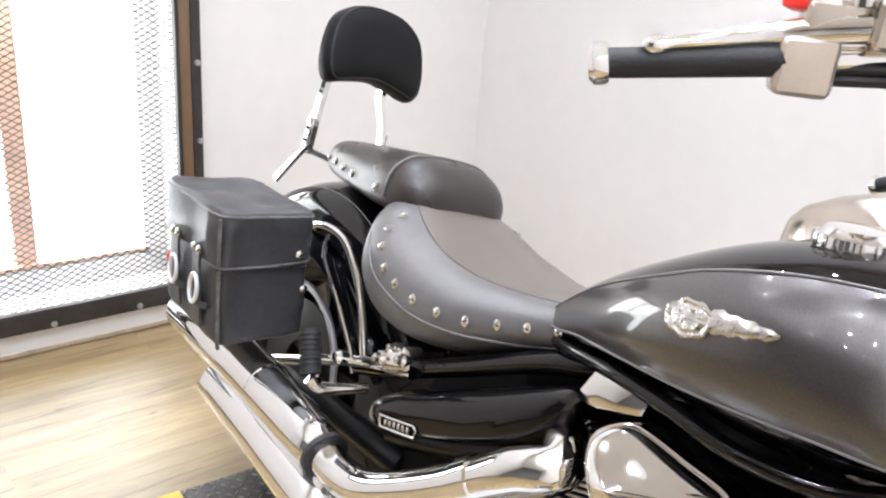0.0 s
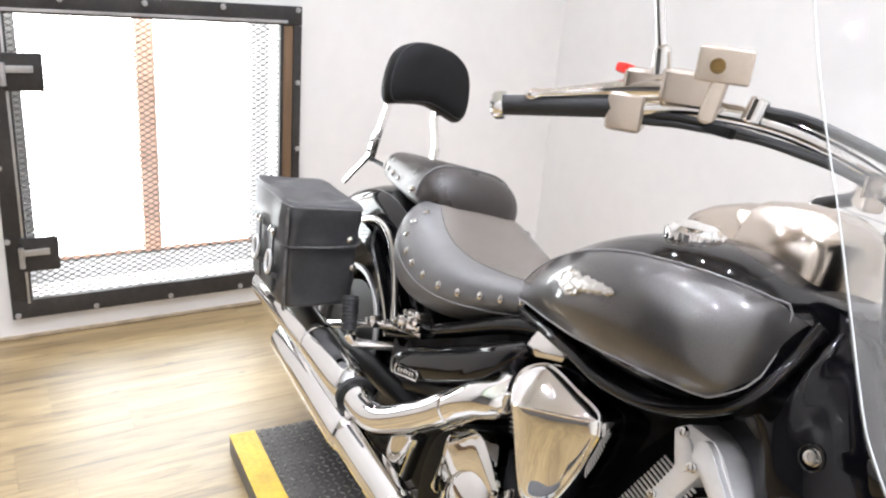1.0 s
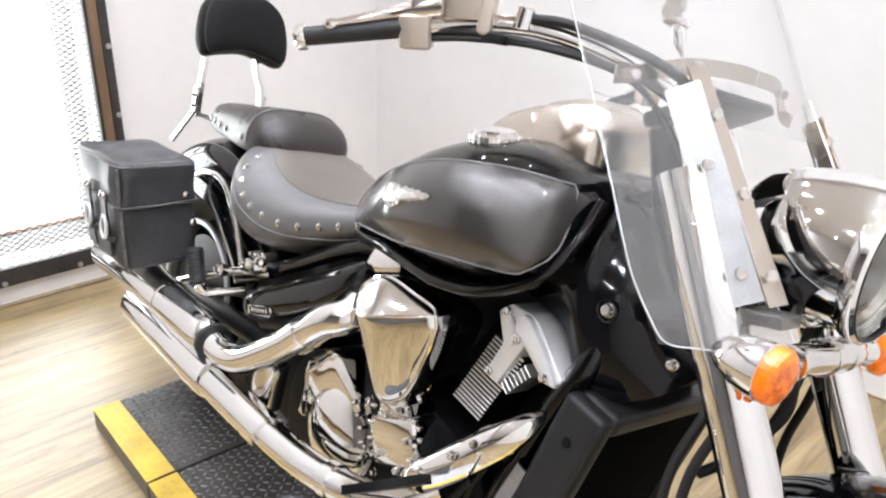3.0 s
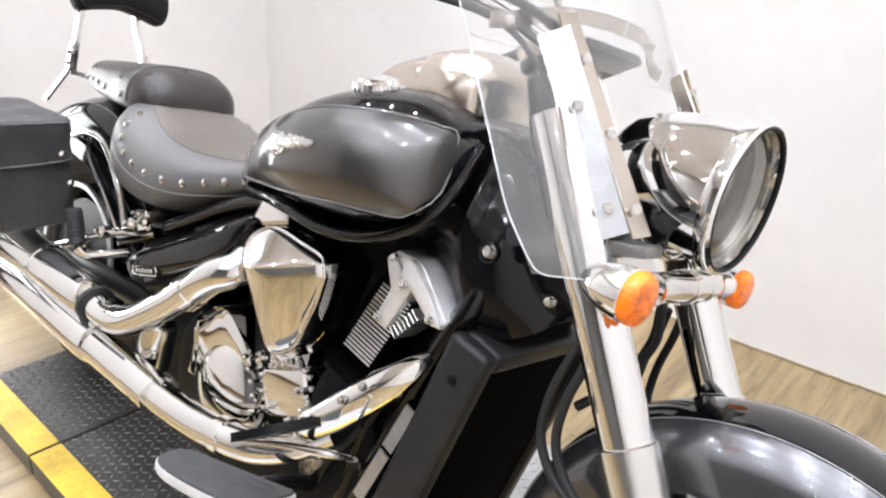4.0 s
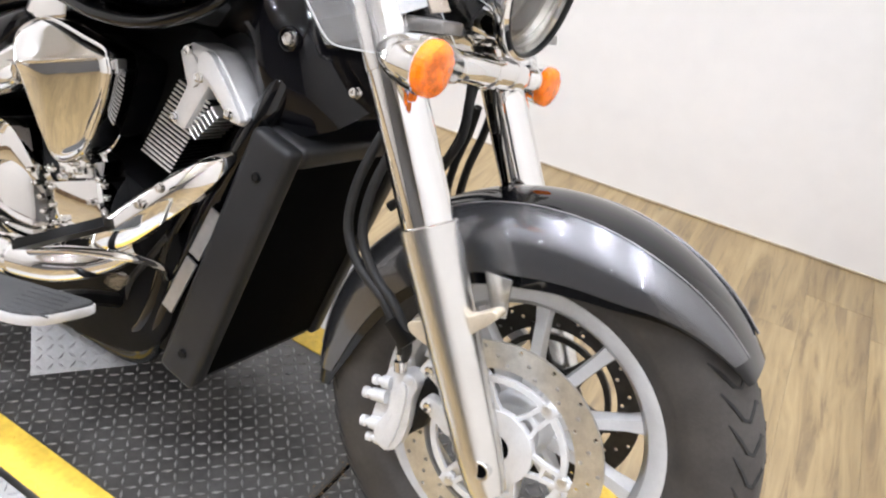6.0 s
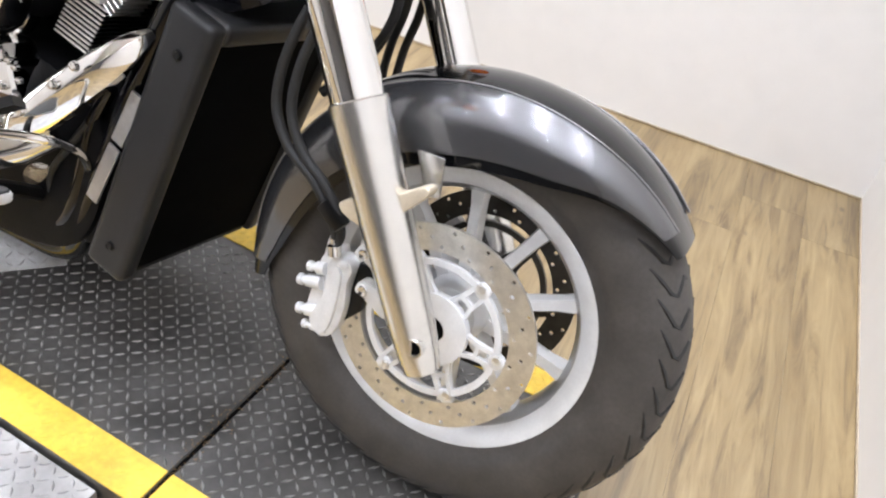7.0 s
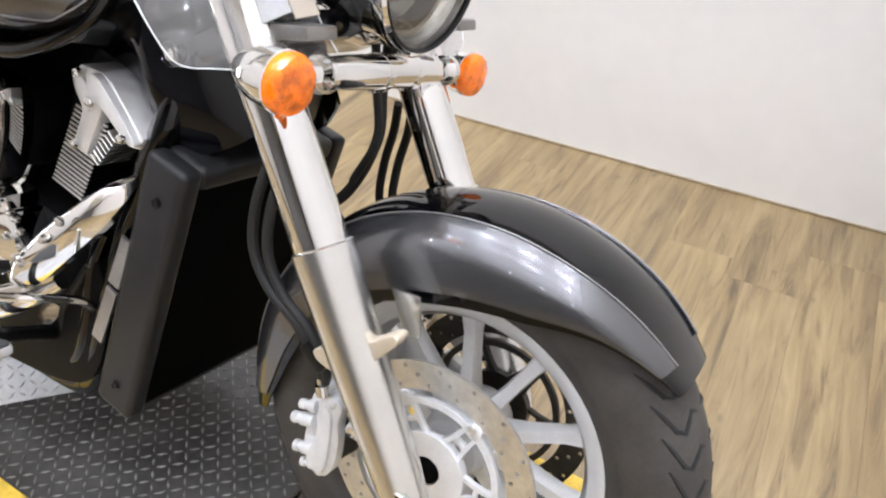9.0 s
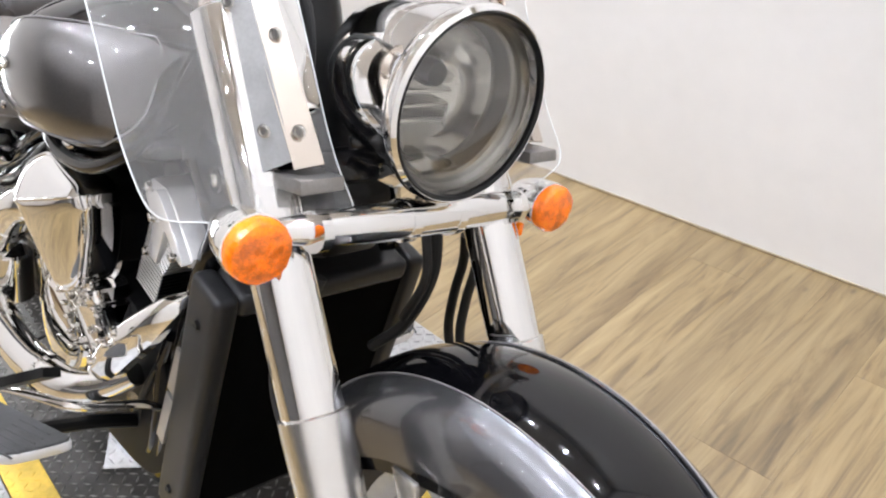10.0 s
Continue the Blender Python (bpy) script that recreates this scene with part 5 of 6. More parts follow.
air = part("air_cleaner", loft([ac_ring(0.93, 0.060), ac_ring(0.965, 0.050), ac_ring(0.99, 0.034), ac_ring(1.0, 0.020), ac_ring(0.995, 0.011), ac_ring(0.975, 0.005), ac_ring(0.94, 0.0015)] + [ac_ring(k, 0.0) for k in np.linspace(0.88, 0.02, 14)]), CHROME, bike, "chrome shield-shaped air cleaner cover", 50)
part("backplate", loft([[(x, -0.10, z) for x, y, z in ac_ring(0.74, 0)], [(x, -0.16, z) for x, y, z in ac_ring(0.80, 0)], ac_ring(0.90, 0.062), ac_ring(0.95, 0.050)], cap=False), ENGINE, air, "black air cleaner back plate", 40)
part("rim_bead", tube([tuple(p) for p in ac_ring(0.985, 0.004)] + [tuple(ac_ring(0.985, 0.004)[0])], 0.0028, 8, 180), CHROME, air)
# thin chrome bead added to draw the highlight along the ridge
rb = [(x, -0.2755 + 0.35 * (x - 0.06) - 0.008, 0.609 + 0.352 * (x - 0.06)) for x in np.linspace(0.062, 0.172, 8)]
part("ridge_bead", tube([(rb[0][0], rb[0][1] + 0.008, rb[0][2])] + rb[1:-1] + [(rb[-1][0], rb[-1][1] + 0.008, rb[-1][2])], 0.0022, 8), CHROME, air)
inlet = part("inlet_cover", lathe([(0.0, 0.044), (0.012, 0.047), (0.018, 0.055), (0.012, 0.062), (-0.03, 0.062), (-0.03, 0.044)], (0.074, -0.165, 0.525), (0.45, -1, 0.1), 40), CHROME, bike, "chrome ring of the black inlet cover")
part("inlet_face", turned([(-0.01, 0.045), (0.006, 0.044), (0.014, 0.034), (0.017, 0.0001)], (0.074, -0.165, 0.525), (0.45, -1, 0.1), 36), BLACK, inlet, "glossy black domed centre")
part("intake_cover", slab([(-0.07, 0.642), (-0.048, 0.695), (-0.01, 0.706), (0.035, 0.690), (0.032, 0.668), (-0.03, 0.648)], -0.185, -0.12, 0.008), CHROME, bike, "small chrome intake cover")
part("clutch_cover", turned([(0, 0.084), (0.016, 0.088), (0.028, 0.086), (0.034, 0.078), (0.038, 0.060), (0.041, 0.03), (0.042, 0.0001)], (-0.042, -0.165, 0.335), (0.02, -1, 0.05), 48), CHROME, bike, "round chrome clutch cover")
part("cover_rim", lathe([(0, 0.088), (0.02, 0.097), (0.028, 0.094), (0.024, 0.087)], (-0.042, -0.16, 0.335), (0.02, -1, 0.05), 48), CHROME, bike, "chrome cover rim")
part("case_cover", slab(rounded([(-0.165, 0.40), (-0.15, 0.445), (-0.09, 0.475), (-0.035, 0.455), (0.02, 0.40), (-0.04, 0.405), (-0.10, 0.38), (-0.135, 0.33)]), -0.195, -0.13, 0.008), CHROME, bike, "chrome upper case cover")
part("cam_cover", box((0.122, -0.175, 0.405), (0.115, 0.06, 0.085), 0.012, m=Matrix.Rotation(radians(-22), 4, "Y"), segments=3), CHROME, bike, "chrome cam cover block")
part("cover_web", slab([(0.06, 0.46), (0.10, 0.49), (0.14, 0.48), (0.16, 0.44), (0.08, 0.40)], -0.20, -0.14, 0.008), CHROME, bike, "chrome web under the air cleaner")
part("canister", turned([(-0.052, 0.030), (-0.048, 0.035), (0.045, 0.035), (0.05, 0.031)], (-0.268, -0.205, 0.330), (0.08, 0, 1), 28), CHROME, bike, "short chrome canister")
part("side_strut", slab([(-0.175, 0.31), (-0.15, 0.31), (-0.14, 0.43), (-0.165, 0.43)], -0.19, -0.15, 0.006), CHROME, bike, "chrome vertical casting")
cl = None
for k in range(14):
    a = radians(360 / 14 * k + 8)
    m = Matrix.Translation((-0.042 + 0.102 * math.cos(a), -0.165, 0.335 + 0.102 * math.sin(a)))
    if cl is None:
        cl = bolt(0.006, 0.010, m, CHROME, bike, "cover_screw")
    else:
        again(cl, m, bike)

# chrome domes added where glints sparkle along the joints of the engine covers
GLINTS = [(0.008, -0.206, 0.422), (0.024, -0.206, 0.406), (0.038, -0.206, 0.388), (0.049, -0.206, 0.366), (0.056, -0.206, 0.340), (0.059, -0.206, 0.442), (0.062, -0.206, 0.413), (0.068, -0.206, 0.385), (0.082, -0.206, 0.360),
         (0.164, -0.206, 0.464), (0.177, -0.206, 0.458), (0.186, -0.206, 0.442), (0.184, -0.206, 0.419), (0.174, -0.206, 0.398), (0.103, -0.206, 0.467), (0.140, -0.206, 0.477)]
dome = None
for x, y, z in GLINTS:
    m = Matrix.Translation((x, y, z))
    if dome is None:
        dome = part("dome_screw", turned([(-0.006, 0.0052), (0.0, 0.0052), (0.003, 0.0042), (0.005, 0.0022), (0.0056, 0.0001)], (0, 0, 0), (0, -1, 0.15), 12), CHROME, bike)
        dome.matrix_basis = m
    else:
        again(dome, m, bike)

# exhaust
up = part("upper_exhaust", tube([(-0.10, -0.14, 0.60), (-0.03, -0.215, 0.575), (-0.07, -0.24, 0.545), (-0.13, -0.24, 0.494), (-0.22, -0.24, 0.425), (-0.32, -0.24, 0.362), (-0.39, -0.243, 0.345), (-0.445, -0.245, 0.350)], 0.031, 24), CHROME, bike, "chrome upper exhaust pipe")
part("clamp", tube([(-0.118, -0.24, 0.505), (-0.140, -0.24, 0.486)], 0.034, 24, smooth=False), CHROME, up)
part("gasket_ring", tube([(-0.440, -0.245, 0.350), (-0.450, -0.245, 0.351)], 0.041, 28, smooth=False), GRIP, up, "black gasket ring")
part("muffler", tube([(-0.448, -0.245, 0.351), (-0.50, -0.247, 0.355), (-0.70, -0.25, 0.362), (-0.92, -0.254, 0.362), (-1.05, -0.256, 0.360)], [0.036, 0.044, 0.048, 0.050, 0.050], 32), CHROME, bike, "long chrome upper muffler")
part("muffler_band", tube([(-0.66, -0.249, 0.3615), (-0.672, -0.249, 0.3618)], 0.0495, 32, smooth=False), CHROME, bike, "chrome muffler band")
lo = part("lower_exhaust", tube([(0.215, -0.165, 0.365), (0.18, -0.195, 0.335), (0.14, -0.222, 0.315), (0.08, -0.240, 0.300), (-0.04, -0.252, 0.285), (-0.20, -0.255, 0.278)], [0.020, 0.024, 0.027, 0.029, 0.030, 0.030], 24), CHROME, bike, "chrome lower exhaust pipe")
part("pipe_clamp", tube([(0.052, -0.244, 0.296), (0.030, -0.246, 0.293)], 0.033, 24, smooth=False), CHROME, lo, "chrome pipe clamp")
cover = part("pipe_cover", facet_bar([(0.362, -0.150, 0.566), (0.352, -0.172, 0.548), (0.328, -0.190, 0.515), (0.286, -0.202, 0.470), (0.236, -0.206, 0.418), (0.196, -0.204, 0.382), (0.168, -0.200, 0.360)], [0.008, 0.018, 0.025, 0.028, 0.028, 0.025, 0.014], 0.030), CHROME, lo, "chrome shield over the front exhaust pipe", 30)
for k, (x, z) in enumerate(((0.318, 0.512), (0.282, 0.474), (0.228, 0.416))):
    bolt(0.0065, 0.006, Matrix.Translation((x, -0.232, z)), CHROME, cover, "cover_screw")
part("heat_shield", tube([(-0.16, -0.255, 0.278), (-0.39, -0.257, 0.281)], 0.0365, 28, smooth=False), CHROME, lo, "chrome heat shield sleeve")
part("muffler", tube([(-0.385, -0.257, 0.281), (-0.43, -0.257, 0.281), (-0.65, -0.252, 0.287), (-0.835, -0.250, 0.290)], [0.036, 0.043, 0.046, 0.047], 32), CHROME, bike, "long chrome lower muffler")

# seats
SY = -0.018
SEAT = [(-0.625, 0.100, 0.775, 0.690), (-0.60, 0.156, 0.792, 0.625), (-0.56, 0.197, 0.792, 0.588), (-0.51, 0.217, 0.775, 0.566), (-0.46, 0.224, 0.755, 0.558), (-0.39, 0.223, 0.738, 0.565), (-0.32, 0.213, 0.730, 0.585),
        (-0.237, 0.182, 0.733, 0.625), (-0.15, 0.150, 0.748, 0.660), (-0.06, 0.120, 0.772, 0.690), (0.0, 0.10, 0.785, 0.71), (0.02, 0.08, 0.78, 0.72)]


def seat(x, a, off=0.0):
    w, zt, zb = at(SEAT, x)
    c, s = math.cos(radians(a)), math.sin(radians(a))
    zm = zb + (zt - zb) * 0.42
    e = 0.62 + 0.30 * max(0.0, min(1.0, (-0.40 - x) / 0.18))
    y = (w + off) * abs(c) ** e * (1 if c > 0 else -1)
    z = zm + ((zt - zm + off) * abs(s) ** 0.75 if s > 0 else -(zm - zb) * abs(s) ** 0.8)
    if s > 0:
        z -= 0.018 * (1 - min(1, abs(y) / w) ** 2) * s
    if y > 0:
        y *= 0.90
    return Vector((x, SY + (y - 0.018 * (1 if y > 0 else -1) * min(1, abs(y) / 0.05)), z))


rs = part("rider_seat", loft([[seat(x, a) for a in np.linspace(0, 360, 56, endpoint=False)] for x in np.linspace(-0.625, 0.02, 44)]), LEATHER, bike, "black vinyl bucket rider seat with studs", 60)
part("seat_panel", sheet([[seat(x, a, 0.0015) for a in np.linspace(57, 123, 22)] for x in np.linspace(-0.560, 0.0, 36)], 0.002), SEATTOP, rs, "brownish seat top panel", 60)
stud = None
for sd in (-1, 1):
    part("piping", tube([tuple(p) for p in [seat(x, 180 - 57 if sd < 0 else 57, 0.0005) for x in np.linspace(-0.560, 0.0, 22)]], 0.0009, 8), LEATHER, rs)
    skirt = []
    for x, z in ((-0.545, 0.705), (-0.52, 0.680), (-0.48, 0.655), (-0.42, 0.637), (-0.35, 0.630), (-0.28, 0.635), (-0.21, 0.652), (-0.15, 0.672)):
        a = min((abs(seat(x, q).z - z), q) for q in np.linspace(-70, 80, 301))[1]
        skirt.append(tuple(seat(x, a if sd > 0 else 180 - a, 0.0008)))
    part("piping", tube(skirt, 0.0022, 8), LEATHER, rs)
    for x, z in [(-0.522, 0.745), (-0.510, 0.723), (-0.492, 0.697), (-0.458, 0.672), (-0.419, 0.659), (-0.371, 0.653), (-0.320, 0.653), (-0.275, 0.659), (-0.230, 0.670), (-0.189, 0.683), (-0.148, 0.698)]:
        best = min((abs(seat(x, a).z - z), a) for a in np.linspace(0, 80, 161))[1]
        aa, da = (best, 3) if sd > 0 else (180 - best, -3)
        p, q = seat(x, aa), seat(x, aa + da)
        tang = (q - p).normalized()
        nrm = Vector((0, abs(tang.z) * sd, abs(tang.y)))
        m = Matrix.Translation(p) @ nrm.to_track_quat("Z", "Y").to_matrix().to_4x4()
        if stud is None:
            stud = part("stud", turned([(-0.001, 0.0082), (0.0014, 0.0082), (0.0042, 0.0055), (0.0055, 0.0001)], (0, 0, 0), (0, 0, 1), 12), CHROME, rs, "small chrome stud")
            stud.matrix_basis = m
        else:
            again(stud, m, rs)
PIL = [(-0.945, 0.050, 0.795, 0.757), (-0.925, 0.080, 0.808, 0.740), (-0.85, 0.103, 0.820, 0.730), (-0.75, 0.122, 0.832, 0.727), (-0.66, 0.138, 0.842, 0.725), (-0.60, 0.142, 0.842, 0.727), (-0.565, 0.134, 0.828, 0.73), (-0.542, 0.115, 0.803, 0.735), (-0.530, 0.085, 0.775, 0.745)]


def pillion(x, a, off=0.0):
    w, zt, zb = at(PIL, x)
    c, s = math.cos(radians(a)), math.sin(radians(a))
    zm = zb + (zt - zb) * 0.35
    return Vector((x, SY - 0.004 + (w - 0.016 + off) * abs(c) ** 0.6 * (1 if c > 0 else -1), zm + ((zt - zm + off) * abs(s) ** 0.8 if s > 0 else -(zm - zb) * abs(s) ** 0.6)))


ps = part("passenger_seat", loft([[pillion(x, a) for a in np.linspace(0, 360, 48, endpoint=False)] for x in np.linspace(-0.945, -0.530, 34)]), PILLION, bike, "black vinyl passenger seat with studs", 60)
part("piping", tube([tuple(pillion(-0.615, a, 0.001)) for a in np.linspace(-5, 185, 24)], 0.003, 8), LEATHER, ps)
for sd in (-1, 1):
    for x, z in [(-0.905, 0.770), (-0.86, 0.768), (-0.81, 0.766), (-0.76, 0.765), (-0.645, 0.765)]:
        best = min((abs(pillion(x, a).z - z), a) for a in np.linspace(0, 80, 161))[1]
        p = pillion(x, best)
        again(stud, Matrix.Translation((p.x, SY - 0.004 + (p.y - SY + 0.004) * sd, p.z)) @ Vector((0, sd, 0.12)).to_track_quat("Z", "Y").to_matrix().to_4x4(), ps)

# backrest
BR = Matrix.Translation((-1.0, 0.002, 1.0)) @ Matrix.Rotation(radians(-14), 4, "Y")
pad_out = rounded([(-0.127, -0.035), (-0.112, 0.045), (-0.065, 0.085), (0.0, 0.095), (0.065, 0.085), (0.112, 0.045), (0.127, -0.035), (0.112, -0.085), (0.06, -0.076), (0.0, -0.066), (-0.06, -0.076), (-0.112, -0.085)], 60)


def pad_ring(k, x):
    return [BR @ Vector((x, y * k, z * k + (1 - k) * 0.01)) for y, z in pad_out]


pad = part("backrest", loft([pad_ring(0.80, -0.026), pad_ring(0.95, -0.024), pad_ring(1.0, -0.012), pad_ring(1.0, 0.006), pad_ring(0.975, 0.018), pad_ring(0.93, 0.026), pad_ring(0.86, 0.030), pad_ring(0.5, 0.033), pad_ring(0.15, 0.033)]), mat("backrest vinyl", (0.004, 0.004, 0.004), 0.5, 0.0, spec=0.2, noise_scale=15, vary=0.2, bump=0.3, bump_scale=400), bike, "black padded sissy-bar backrest", 60)
part("piping", tube([tuple(p) for p in pad_ring(0.935, 0.0262)] + [tuple(pad_ring(0.935, 0.0262)[0])], 0.0022, 6, 121), GRIP, pad)
for sd in (-1, 1):
    part("sissy_bar", strap([(-1.03, 0.070 * sd, 0.96), (-1.032, 0.075 * sd, 0.90), (-1.032, 0.078 * sd + (0.022 if sd > 0 else 0), 0.84), (-1.03, 0.080 * sd + (0.03 if sd > 0 else 0), 0.750)], 0.018, 0.013, (1, 0, 0.2)), CHROME, bike, "flat chrome sissy bar upright", 30)
    part("sissy_bar_arm", strap([(-1.030, 0.086 * sd, 0.768), (-1.040, 0.106 * sd, 0.726), (-1.050, 0.130 * sd, 0.676)], 0.024, 0.007, (1, 0, 0.15)), BRUSHED, bike, "flat metal sissy bar arm", 30)
    plate = part("sissy_bar_plate", box((-1.0315, 0.0885 * sd + (0.025 if sd > 0 else 0), 0.795), (0.021, 0.006, 0.070), 0.002, segments=2), CHROME, bike, "chrome sissy bar clamp plate")
    for z in (0.778, 0.806):
        part("plate_bolt", turned([(-0.002, 0.005), (0.002, 0.005), (0.004, 0.003), (0.0045, 0.0001)], (-1.0315, 0.0915 * sd + (0.025 if sd > 0 else 0), z), (0, sd, 0), 12), SATIN, plate, "dark clamp bolt")
    part("sissy_bar_pin", tube([(-1.03, 0.078 * sd, 0.757), (-0.95, 0.072 * sd, 0.757)], 0.006, 10), SATIN, bike)


# saddlebags
def bag(sd, m=Matrix()):
    """A soft leather box: u from its rear to its front, v from the wheel outwards, w upwards."""
    def hull(u, v, w):
        inner, outer = -0.176 - 0.042 * w, -0.345 - 0.052 * w
        low, high = 0.455 - 0.040 * v, 0.692 - 0.024 * v - 0.006 * (1 - u)
        return Vector((-0.972 + 0.272 * u, -sd * (inner + (outer - inner) * v), low + (high - low) * w))

    def ring(w, g, e=0.17, soft=1.0, sag=0.0):
        pts = []
        for a in np.linspace(0, 2 * math.pi, 120, endpoint=False):
            c, q = math.cos(a), math.sin(a)
            cu, cv = abs(c) ** e * (1 if c > 0 else -1), abs(q) ** e * (1 if q > 0 else -1)
            p = hull(0.5 + 0.5 * cu * g, 0.5 + 0.5 * cv * g, w)
            f = soft * (0.0085 * noise.noise(p * 12) + 0.0030 * noise.noise(p * 34))
            fold = soft * 0.0085 * max(0.0, cv) * math.sin(cu * 10 + 1.0) * max(0.0, 1 - abs(w - 0.80) * 5)
            p += Vector((cu * f, sd * (cv * f + fold), sag * (0.006 * noise.noise(p * 9) + 0.012 * noise.noise(p * 16 + Vector((3, 1, 7))))))
            pts.append(p)
        return pts
    body = [(0.0, 0.84), (0.008, 0.93), (0.03, 0.975)] + [(0.06 + 0.06 * q, 0.985 + 0.018 * math.sin((q + 0.5) / 9 * math.pi)) for q in range(9)] + [(0.61, 0.985), (0.68, 0.95)]
    b = part("saddlebag", loft([ring(*q) for q in body]), BAGSKIN, bike, "black leather saddlebag with buckled straps", 45)
    lid = [ring(0.612, 0.985), ring(0.598, 1.015, sag=0.6), ring(0.605, 1.034, sag=0.6), ring(0.63, 1.040)] + [ring(0.66 + 0.04 * q, 1.040 - 0.002 * q) for q in range(7)] + [ring(0.935, 1.018), ring(0.965, 1.006), ring(0.990, 0.985, sag=0.1), ring(1.0, 0.955, sag=0.3)] + [ring(1.003 + 0.001 * q, 0.86 - 0.11 * q, sag=1.0) for q in range(8)]
    part("lid", loft(lid), BAGSKIN, b, "creased black leather lid", 45)
    for w, g in ((0.608, 1.040), (0.962, 1.012)):
        loop = ring(w, g)
        part("lid_piping", tube([tuple(p) for p in loop[::2] + loop[:1]], 0.0024, 6, 240), BAGEDGE, b)
    seam = lambda w, g: hull(0.5 + 0.5 * g * 0.985, 0.5 + 0.5 * g * 0.985, w)
    part("piping", tube([tuple(seam(w, g)) for w, g in ((0.95, 1.02), (0.80, 1.03), (0.70, 1.035), (0.63, 1.035))], 0.0038, 8), BAGEDGE, b)
    part("piping", tube([tuple(seam(w, g)) for w, g in ((0.585, 0.995), (0.38, 1.005), (0.18, 1.0), (0.05, 0.975), (0.0, 0.93))], 0.0038, 8), BAGEDGE, b)
    part("hem", tube([tuple(hull(0.985, v, 0.575) + Vector((0.002, 0, 0))) for v in np.linspace(0.06, 0.96, 8)], 0.0022, 8), BAGSKIN, b)
    for u in (0.34, 0.73):
        face = lambda w, off: hull(u, 1.0, w) + Vector((0, sd * off, 0))
        part("strap", strap([tuple(face(w, off)) for w, off in ((0.68, 0.009), (0.58, 0.012), (0.46, 0.011), (0.32, 0.010), (0.20, 0.009), (0.10, 0.007))], 0.032, 0.0045, (1, 0, 0)), BAGSKIN, b, "black leather strap")
        part("loop_strap", strap([tuple(hull(q, 1.0, 0.27) + Vector((0, sd * off, 0))) for q, off in ((u - 0.11, 0.003), (u - 0.06, 0.013), (u + 0.06, 0.013), (u + 0.11, 0.003))], 0.012, 0.003, (0, 0, 1)), BAGSKIN, b, "narrow leather loop")
        c = face(0.365, 0.017)
        part("buckle", tube([tuple(c + Vector((0.017 * math.cos(t), sd * 0.003 * math.sin(t), 0.026 * math.sin(t)))) for t in np.linspace(0, 2 * math.pi, 17)], 0.0042, 8), CAST, b, "oval pale metal buckle")
        for dx in (-0.011, 0.011):
            again(stud, Matrix.Translation(face(0.66, 0.012) + Vector((dx, 0, 0))) @ Vector((0, sd, 0)).to_track_quat("Z", "Y").to_matrix().to_4x4(), b)
    for v, w in ((0.17, 0.68), (0.08, 0.39)):
        again(stud, Matrix.Translation(hull(1.0, v, w) + Vector((0.006 if w > 0.5 else 0.002, 0, 0))) @ Vector((1, 0, 0)).to_track_quat("Z", "Y").to_matrix().to_4x4(), b)
    b.matrix_basis = m
    return b


bag(-1)
bag(1, Matrix.Translation((0.03, 0.01, -0.04)))

